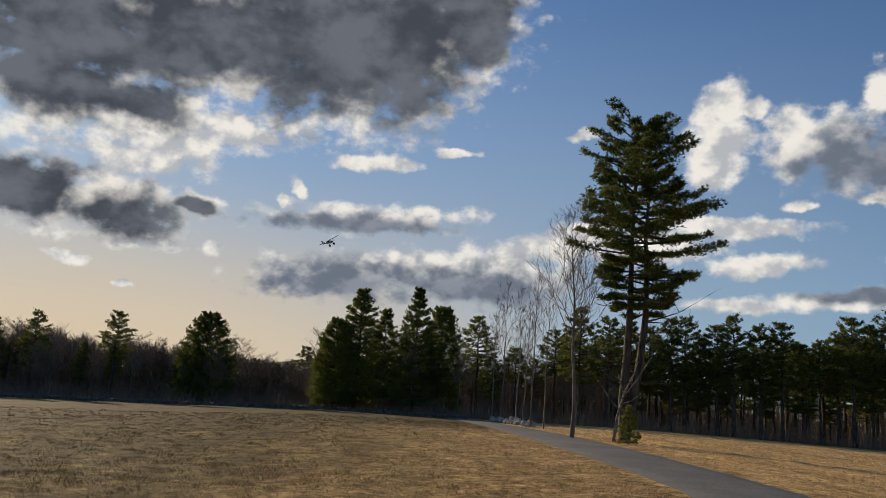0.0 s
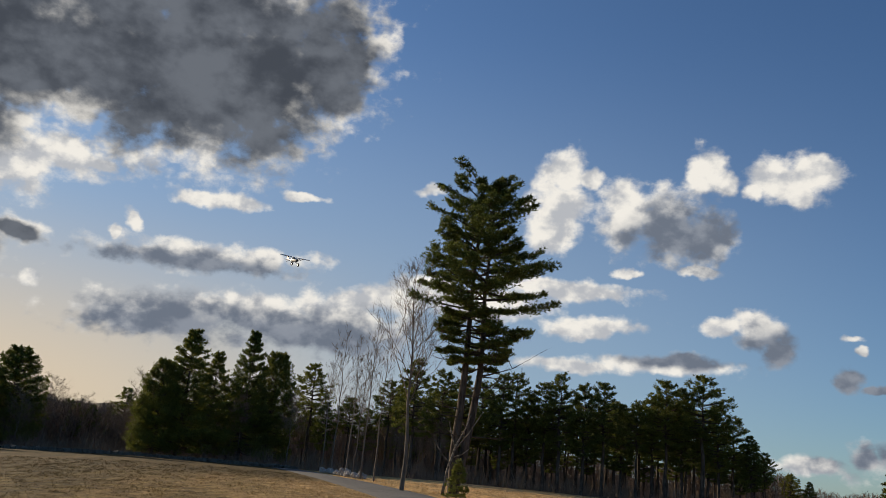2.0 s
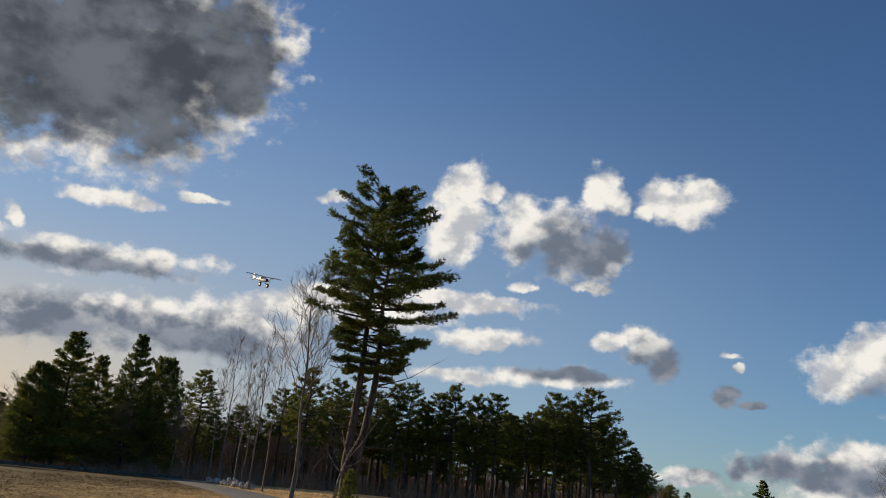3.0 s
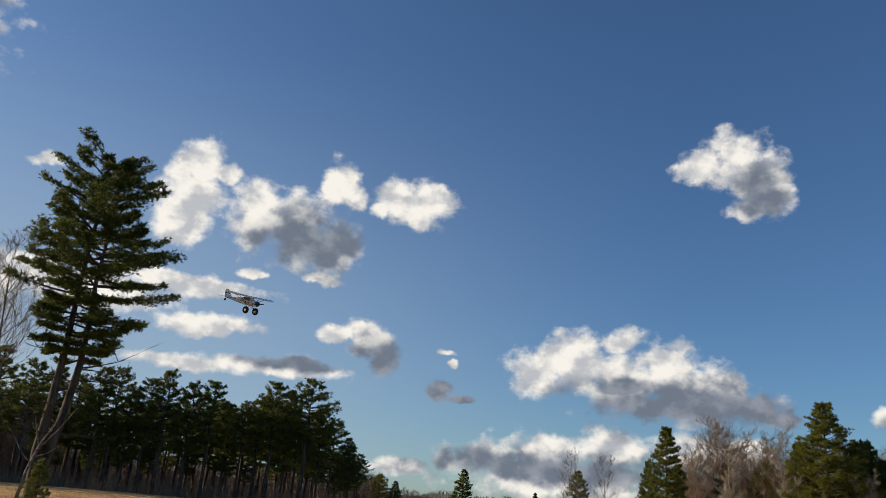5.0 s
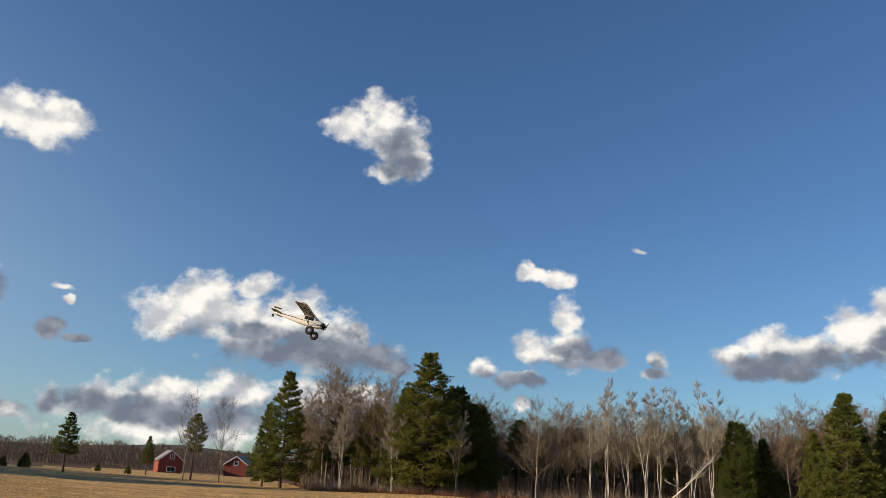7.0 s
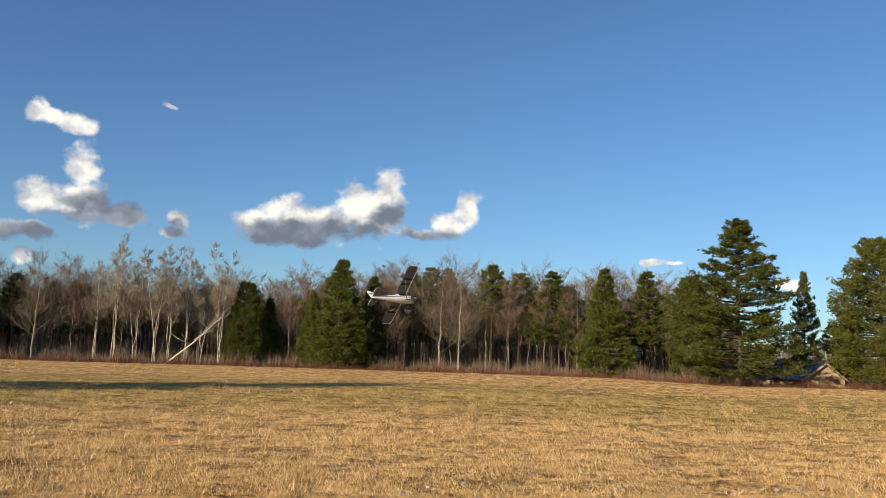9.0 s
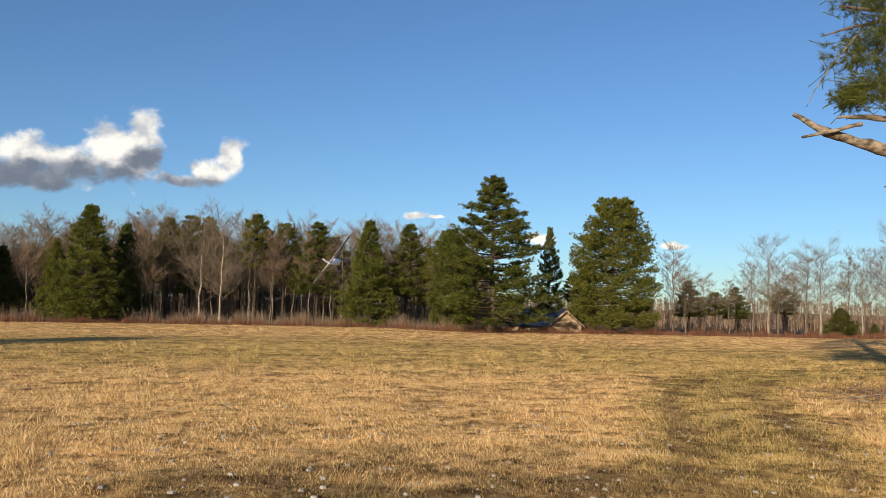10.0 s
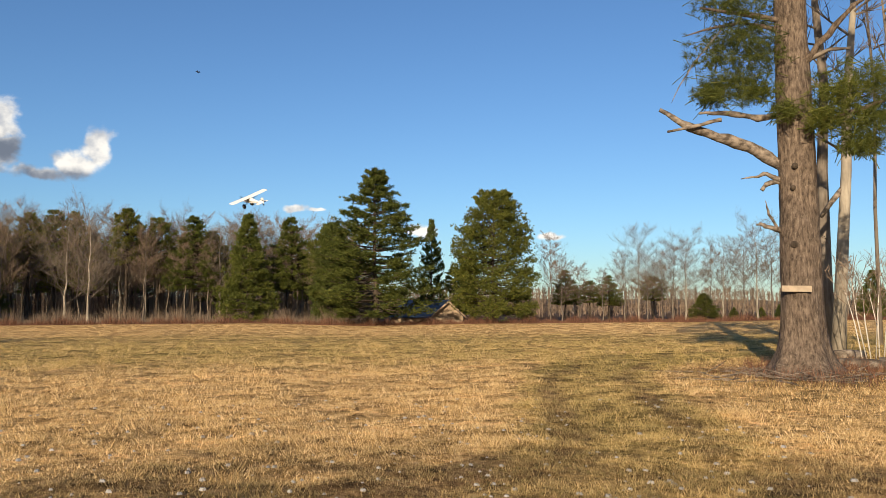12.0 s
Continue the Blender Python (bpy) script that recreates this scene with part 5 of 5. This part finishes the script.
def young_birch():
    g, t, r = Geo(), Geo(), random.Random(66)
    e = new("birch_tree")
    tagged(e, "young white birch with several thin stems", "tree")
    for k in range(7):
        f = spot(150.4 + 0.22 * k, 27 + r.uniform(-0.5, 0.5))
        top = near_at(149.4 + 0.55 * k + r.uniform(-0.3, 0.3), r.uniform(0.6, 3.2), 27)
        mid = f.lerp(top, 0.5) + Vector((r.uniform(-0.1, 0.1), r.uniform(-0.1, 0.1), 0))
        g.tube([f - Vector((0, 0, 0.1)), mid, top], [0.022, 0.016, 0.006], 6)
        for _ in range(5):
            grow(t, r, mid.lerp(top, r.random()), Vector((r.uniform(-1, 1), r.uniform(-1, 1), 1.2)).normalized(), r.uniform(0.5, 1.1), 0.012, 3, 2)
    part("trunk", g, BARK_BIRCH, e, smooth=True)
    part("crown", t, BARK_TWIG, e)


young_birch()


def fallen_wood():
    r = random.Random(71)
    for az, d, long, rad, turn, name, label in ((150.8, 23.5, 1.5, 0.14, 35, "fallen_log", "pale weathered log lying on the ground"), (149.6, 27.5, 1.0, 0.16, 70, "fallen_log", "short cut log lying behind a pine"), (152.6, 25.0, 1.2, 0.12, 15, "fallen_log", "weathered log among dead twigs")):
        p = spot(az, d)
        g = Geo()
        u = Vector((math.cos(radians(turn)), math.sin(radians(turn)), 0.04))
        g.tube([p - u * long / 2 + Vector((0, 0, rad * 0.85)), p + Vector((0, 0, rad * 0.9)), p + u * long / 2 + Vector((0, 0, rad * 0.9))], [rad, rad * 1.05, rad * 0.85], 10)
        tagged(new(name, g.mesh(name, DEADWOOD, True)), label, "log")
    g = Geo()
    for _ in range(170):
        p = spot(147.3 + r.gauss(0, 2.6), 19.6 + r.uniform(-0.8, 2.5))
        a, long = r.uniform(0, 6.28), r.uniform(0.25, 1.3)
        u = Vector((math.cos(a), math.sin(a), r.uniform(-0.02, 0.22)))
        w = u.cross(Vector((0, 0, 1))).normalized()
        q = p + Vector((0, 0, 0.05))
        g.tube([q, q + u * long * 0.5 + w * r.uniform(-0.1, 0.1), q + u * long], [0.016, 0.012, 0.005], 4, False)
    tagged(new("fallen_twigs", g.mesh("fallen_twigs", DEADWOOD)), "dead twigs scattered round the foot of a pine", "twigs", kind="stuff")


fallen_wood()


def weeds(name, label, n, az0, az1, d0, d1, tall, seed, mat):
    rng = np.random.default_rng(seed)
    az, d = rng.normal((az0 + az1) / 2, (az1 - az0) / 4, n), np.maximum(rng.normal((d0 + d1) / 2, (d1 - d0) / 4, n), d0 - 1)
    x, y = d * np.sin(np.radians(az)), d * np.cos(np.radians(az))
    z = ground_np(x, y)
    h = tall * rng.uniform(0.2, 1.0, n) ** 1.5
    t, u, w = rng.uniform(0, 6.28, n), rng.uniform(0, 6.28, n), rng.uniform(0.004, 0.009, n)
    v = np.empty((n, 3, 3))
    v[:, 0] = np.stack([x - np.cos(t) * w, y - np.sin(t) * w, z], 1)
    v[:, 1] = np.stack([x + np.cos(t) * w, y + np.sin(t) * w, z], 1)
    v[:, 2] = np.stack([x + np.cos(u) * h * 0.4, y + np.sin(u) * h * 0.4, z + h], 1)
    tagged(new(name, array_mesh(name, v.reshape(-1, 3), np.arange(3 * n).reshape(-1, 3), mat)), label, "weeds", kind="stuff")


weeds("weeds", "russet dead weeds round the old pine", 5000, 142.5, 153, 18.8, 25.5, 0.42, 81, BRUSH)
weeds("weeds", "pale dry grass round the old pine", 9000, 137, 158, 15.0, 27.0, 0.15, 82, BLADES)


def leaning_birch():
    g = Geo()
    a, b = spot(79.4, 95), near_at(83.0, 2.0, 95)
    g.tube([a, a.lerp(b, 0.5) + Vector((0, 0, -0.3)), b], [0.1, 0.07, 0.03], 7)
    t, r = Geo(), random.Random(8)
    for k in range(7):
        grow(t, r, a.lerp(b, 0.4 + 0.08 * k), Vector((r.uniform(-1, 1), r.uniform(-1, 1), r.uniform(0.2, 1))).normalized(), r.uniform(1.2, 2.4), 0.05, 4, 3)
    e = new("birch_tree")
    tagged(e, "fallen white birch leaning low over the field's edge", "tree")
    part("trunk", g, BARK_BIRCH, e, smooth=True)
    part("crown", t, BARK_BIRCH, e)


leaning_birch()


# ---- the model aeroplane ----
def two_sided(name, geo, top, under, parent, label=""):
    ob = part(name, geo, top, parent, label, True)
    ob.data.materials.append(under)
    for p in ob.data.polygons:
        if p.normal.z < -0.1:
            p.material_index = 1
    return ob


def aerofoil(y, chord, thick, x, z):
    pts = []
    for q, t in ((0.0, 0.0), (0.04, 0.5), (0.15, 0.9), (0.35, 1.0), (0.65, 0.62), (1.0, 0.04), (0.65, -0.08), (0.35, -0.1), (0.1, -0.16), (0.03, -0.12)):
        pts.append(Vector((x, y - chord * q, z + thick * t)))
    return pts


def aeroplane():
    e = new("model_aeroplane")
    tagged(e, "white high-wing radio-controlled bush plane with fat black tyres in flight", "model plane")
    f = Geo()
    rings = []
    for y, hw, lo, hi in ((0.62, 0.07, -0.07, 0.07), (0.56, 0.11, -0.12, 0.11), (0.40, 0.13, -0.15, 0.13), (0.25, 0.14, -0.16, 0.15), (0.18, 0.14, -0.16, 0.24), (-0.2, 0.14, -0.16, 0.24), (-0.4, 0.12, -0.14, 0.17), (-0.9, 0.075, -0.08, 0.1), (-1.35, 0.035, -0.02, 0.06), (-1.5, 0.015, 0.0, 0.05)):
        mid, hh = (lo + hi) / 2, (hi - lo) / 2
        rings.append([Vector((hw * math.copysign(abs(math.cos(a)) ** 0.6, math.cos(a)), y, mid + hh * math.copysign(abs(math.sin(a)) ** 0.6, math.sin(a)))) for a in [6.2832 * k / 16 for k in range(16)]])
    f.loft(rings)
    body_ob = part("fuselage", f, WHITE, e, "white fuselage", True)
    c = Geo()
    c.loft([[Vector((0.118 * k * math.cos(a), y, -0.005 + 0.12 * k * math.sin(a))) for a in [6.2832 * i / 16 for i in range(16)]] for y, k in ((0.5, 1.12), (0.58, 1.04), (0.645, 0.7))])
    part("cowling", c, BLACK, body_ob, "black cowling", True)
    for sx in (-1, 1):
        w = Geo()
        w.box((sx * 0.142 - 0.004, -0.2, 0.06), (sx * 0.142 + 0.004, 0.16, 0.19))
        part("window", w, GLASS, body_ob, "dark cabin window")
        st = Geo()
        st.loft([[Vector((sx * (hw + 0.004), y, z0 - 0.009)), Vector((sx * (hw + 0.004), y, z0 + 0.009)), Vector((sx * (hw - 0.02), y, z0 + 0.009)), Vector((sx * (hw - 0.02), y, z0 - 0.009))] for y, hw, z0 in ((0.5, 0.12, -0.02), (0.2, 0.14, -0.01), (-0.25, 0.138, 0.0), (-0.9, 0.076, 0.03), (-1.3, 0.04, 0.03))])
        part("stripe", st, BLACK, body_ob, "black side stripe")
        g = Geo()
        g.loft([aerofoil(0.22, 0.50, 0.06, sx * 0.02, 0.235), aerofoil(0.22, 0.50, 0.06, sx * 1.38, 0.262), aerofoil(0.20, 0.44, 0.045, sx * 1.48, 0.264), aerofoil(0.12, 0.28, 0.02, sx * 1.52, 0.268)] if sx > 0 else [aerofoil(0.12, 0.28, 0.02, sx * 1.52, 0.268), aerofoil(0.20, 0.44, 0.045, sx * 1.48, 0.264), aerofoil(0.22, 0.50, 0.06, sx * 1.38, 0.262), aerofoil(0.22, 0.50, 0.06, sx * 0.02, 0.235)])
        bm = bmesh.new()
        me = g.mesh("wing", WHITE)
        bm.from_mesh(me)
        bmesh.ops.recalc_face_normals(bm, faces=bm.faces)
        bm.to_mesh(me)
        bm.free()
        ob = part("wing", me, WHITE, e, "white wing with a dark underside")
        me.materials.append(UNDER)
        for p in me.polygons:
            if p.normal.z < -0.1:
                p.material_index = 1
        le = Geo()
        le.tube([Vector((sx * 0.05, 0.215, 0.236)), Vector((sx * 1.38, 0.215, 0.262)), Vector((sx * 1.49, 0.17, 0.266)), Vector((sx * 1.525, 0.05, 0.268)), Vector((sx * 1.525, -0.14, 0.268))], [0.026, 0.026, 0.022, 0.018, 0.012], 8)
        part("leading_edge", le, WHITE, ob, "white leading edge and tip")
        for x in (0.62, 0.86):
            b = Geo()
            b.box((sx * x - 0.05, -0.25, 0.214 + 0.018 * x), (sx * x + 0.05, 0.19, 0.219 + 0.018 * x))
            part("stripe", b, BLACK, ob, "black stripe")
        for y in (0.12, -0.14):
            s = Geo()
            s.tube([Vector((sx * 0.13, 0.05, -0.12)), Vector((sx * 0.85, y, 0.24))], [0.012, 0.012], 6)
            part("strut", s, UNDER, e)
        h = Geo()
        h.loft([[Vector((sx * x, y0, 0.052)), Vector((sx * x, y1, 0.052)), Vector((sx * x, y1, 0.038)), Vector((sx * x, y0, 0.038))] for x, y0, y1 in ((0.02, -1.1, -1.5), (0.36, -1.2, -1.52), (0.46, -1.32, -1.5))])
        bm = bmesh.new()
        me = h.mesh("stabiliser", WHITE)
        bm.from_mesh(me)
        bmesh.ops.recalc_face_normals(bm, faces=bm.faces)
        bm.to_mesh(me)
        bm.free()
        ob = part("stabiliser", me, WHITE, e, "white stabiliser with a dark underside")
        me.materials.append(UNDER)
        for p in me.polygons:
            if p.normal.z < -0.1:
                p.material_index = 1
        leg = Geo()
        leg.tube([Vector((sx * 0.1, 0.2, -0.15)), Vector((sx * 0.3, 0.24, -0.36))], [0.018, 0.014], 6)
        leg.tube([Vector((sx * 0.1, 0.0, -0.15)), Vector((sx * 0.3, 0.24, -0.36))], [0.012, 0.012], 6)
        part("landing_leg", leg, BLACK, e)
        ty = Geo()
        ring = []
        for i in range(25):
            a = 6.2832 * i / 24
            ring.append([Vector((sx * 0.33 + 0.062 * math.cos(b), 0.24 + (0.115 + 0.058 * math.sin(b)) * math.cos(a), -0.37 + (0.115 + 0.058 * math.sin(b)) * math.sin(a))) for b in [6.2832 * j / 10 for j in range(10)]])
        ty.loft(ring, False)
        wheel = part("wheel", ty, RUBBER, e, "fat black tyre", True)
        hub = Geo()
        hub.tube([Vector((sx * 0.28, 0.24, -0.37)), Vector((sx * 0.38, 0.24, -0.37))], [0.06, 0.06], 12)
        part("rim", hub, ALLOY, wheel, "pale wheel rim")
    fin = Geo()
    fin.loft([[Vector((0.012, -1.1, 0.06)), Vector((0.012, -1.56, 0.0)), Vector((-0.012, -1.56, 0.0)), Vector((-0.012, -1.1, 0.06))], [Vector((0.011, -1.3, 0.3)), Vector((0.011, -1.6, 0.3)), Vector((-0.011, -1.6, 0.3)), Vector((-0.011, -1.3, 0.3))], [Vector((0.009, -1.4, 0.4)), Vector((0.009, -1.56, 0.42)), Vector((-0.009, -1.56, 0.42)), Vector((-0.009, -1.4, 0.4))]])
    fin_ob = part("fin", fin, WHITE, e, "white tail fin")
    for sx in (-1, 1):
        b = Geo()
        b.box((sx * 0.014 - 0.003, -1.58, 0.2), (sx * 0.014 + 0.003, -1.27, 0.25))
        part("stripe", b, BLACK, fin_ob, "black stripe")
    tw = Geo()
    tw.tube([Vector((0.025, -1.5, -0.1)), Vector((-0.025, -1.5, -0.1))], [0.05, 0.05], 12)
    tw.tube([Vector((0, -1.42, 0.01)), Vector((0, -1.5, -0.08))], [0.01, 0.01], 5)
    part("tail_wheel", tw, RUBBER, e)
    prop = new("propeller")
    prop.parent = e
    prop.location = (0, 0.69, 0)
    for k in (0, 1):
        b = Geo()
        q = 1 - 2 * k
        b.loft([[Vector((q * r, 0.004, -w)), Vector((q * r, 0.004, w)), Vector((q * r, -0.008, w)), Vector((q * r, -0.008, -w))] for r, w in ((0.02, 0.012), (0.12, 0.026), (0.24, 0.02), (0.29, 0.008))])
        part("blade", b, BLACK, prop)
    sp = Geo()
    sp.loft([[Vector((0.04 * k * math.cos(a), y, 0.04 * k * math.sin(a))) for a in [6.2832 * i / 12 for i in range(12)]] for y, k in ((-0.05, 1.0), (0.0, 0.9), (0.05, 0.2))])
    part("spinner", sp, BLACK, prop, smooth=True)
    return e, prop


PLANE, PROP = aeroplane()


def bird():
    g = Geo()
    g.loft([[Vector((r * math.cos(a), y, r * math.sin(a))) for a in [6.2832 * i / 8 for i in range(8)]] for y, r in ((0.1, 0.006), (0.07, 0.028), (0.0, 0.035), (-0.08, 0.016), (-0.13, 0.022))])
    e = new("bird")
    e.scale = (0.5, 0.5, 0.5)
    tagged(e, "small dark bird in flight against the sky", "bird")
    part("body", g, FEATHER, e, smooth=True)
    for sx in (-1, 1):
        w = Geo()
        w.loft([[Vector((sx * x, y0, z + 0.004)), Vector((sx * x, y1, z + 0.003)), Vector((sx * x, y1, z)), Vector((sx * x, y0, z))] for x, y0, y1, z in ((0.02, 0.05, -0.05, 0.0), (0.1, 0.06, -0.04, 0.04), (0.18, 0.0, -0.03, 0.03))])
        part("wing", w, FEATHER, e)
    return e


BIRD = bird()


def flight(az, el, d, heading, climb, bank):
    """The plane's pose: seen in a direction at a distance, with heading, nose-up angle and bank to its right."""
    p = way(az, el) * d + Vector((0, 0, EYE))
    return Matrix.Translation(p) @ pose(0, 0, 0, 0, 0, -heading) @ pose(0, 0, 0, climb) @ pose(0, 0, 0, 0, bank)


def motions():
    walk(PLANE, [
        (0.0, flight(-8.17, 10.96, 100, 140, 2, 34)),
        (0.5, flight(-6.48, 11.87, 95, 146, 0, 27)),
        (1.0, flight(-4.29, 12.75, 88, 150, -3, 12)),
        (1.5, flight(-2.16, 13.19, 82, 152, -6, 5)),
        (2.0, flight(0.43, 13.52, 75.5, 153, -9, 2)),
        (2.5, flight(2.91, 13.39, 69, 154, -11, 2)),
        (4.5, flight(18.43, 12.78, 44, 155, -11, 7)),
        (5.0, flight(24.42, 12.65, 39, 156, -12, 6)),
        (5.5, flight(30.28, 12.53, 35, 158, -13, 4)),
        (6.0, flight(38.08, 11.72, 33, 160, -14, 3)),
        (6.5, flight(45.9, 11.11, 32, 162, -15, 0)),
        (8.3, flight(82.17, 5.37, 31.5, 164, -2, -37)),
        (8.5, flight(86.16, 4.95, 31.8, 162, -1, -40)),
        (9.0, flight(95.23, 3.56, 33.6, 150, 1, -50)),
        (9.5, flight(102.4, 2.95, 36, 140, 3, -56)),
        (10.0, flight(107.1, 3.1, 41, 120, 7, -53)),
        (10.3, flight(108.4, 3.39, 44, 114, 8, -49)),
        (10.5, flight(109.23, 3.87, 46, 110, 8, -46)),
        (10.8, flight(109.68, 4.44, 48.5, 101, 10, -42)),
        (11.0, flight(110.1, 4.89, 50, 95, 11, -40)),
        (11.3, flight(110.0, 5.47, 52, 88, 12, -35)),
        (11.5, flight(110.0, 5.92, 53.5, 82, 12, -32)),
        (11.8, flight(109.39, 6.7, 55.5, 76, 12, -28)),
        (12.0, flight(109.41, 7.05, 57, 70, 12, -26)),
    ])
    walk(PROP, [(0.1 * k, pose(0, 0.69, 0, 0, 83 * k, 0)) for k in range(121)])
    walk(BIRD, [(t, Matrix.Translation(way(az, el) * d + Vector((0, 0, EYE))) @ pose(0, 0, 0, -30, 10, -130)) for t, az, el, d in ((0.0, 30, 70, 60), (9.0, 80, 48, 40), (11.0, 101, 26, 30), (11.6, 103.6, 19.6, 29), (11.8, 104.29, 17.53, 28.5), (11.9, 104.75, 16.7, 28.2), (12.0, 105.8, 15.47, 28))])


motions()
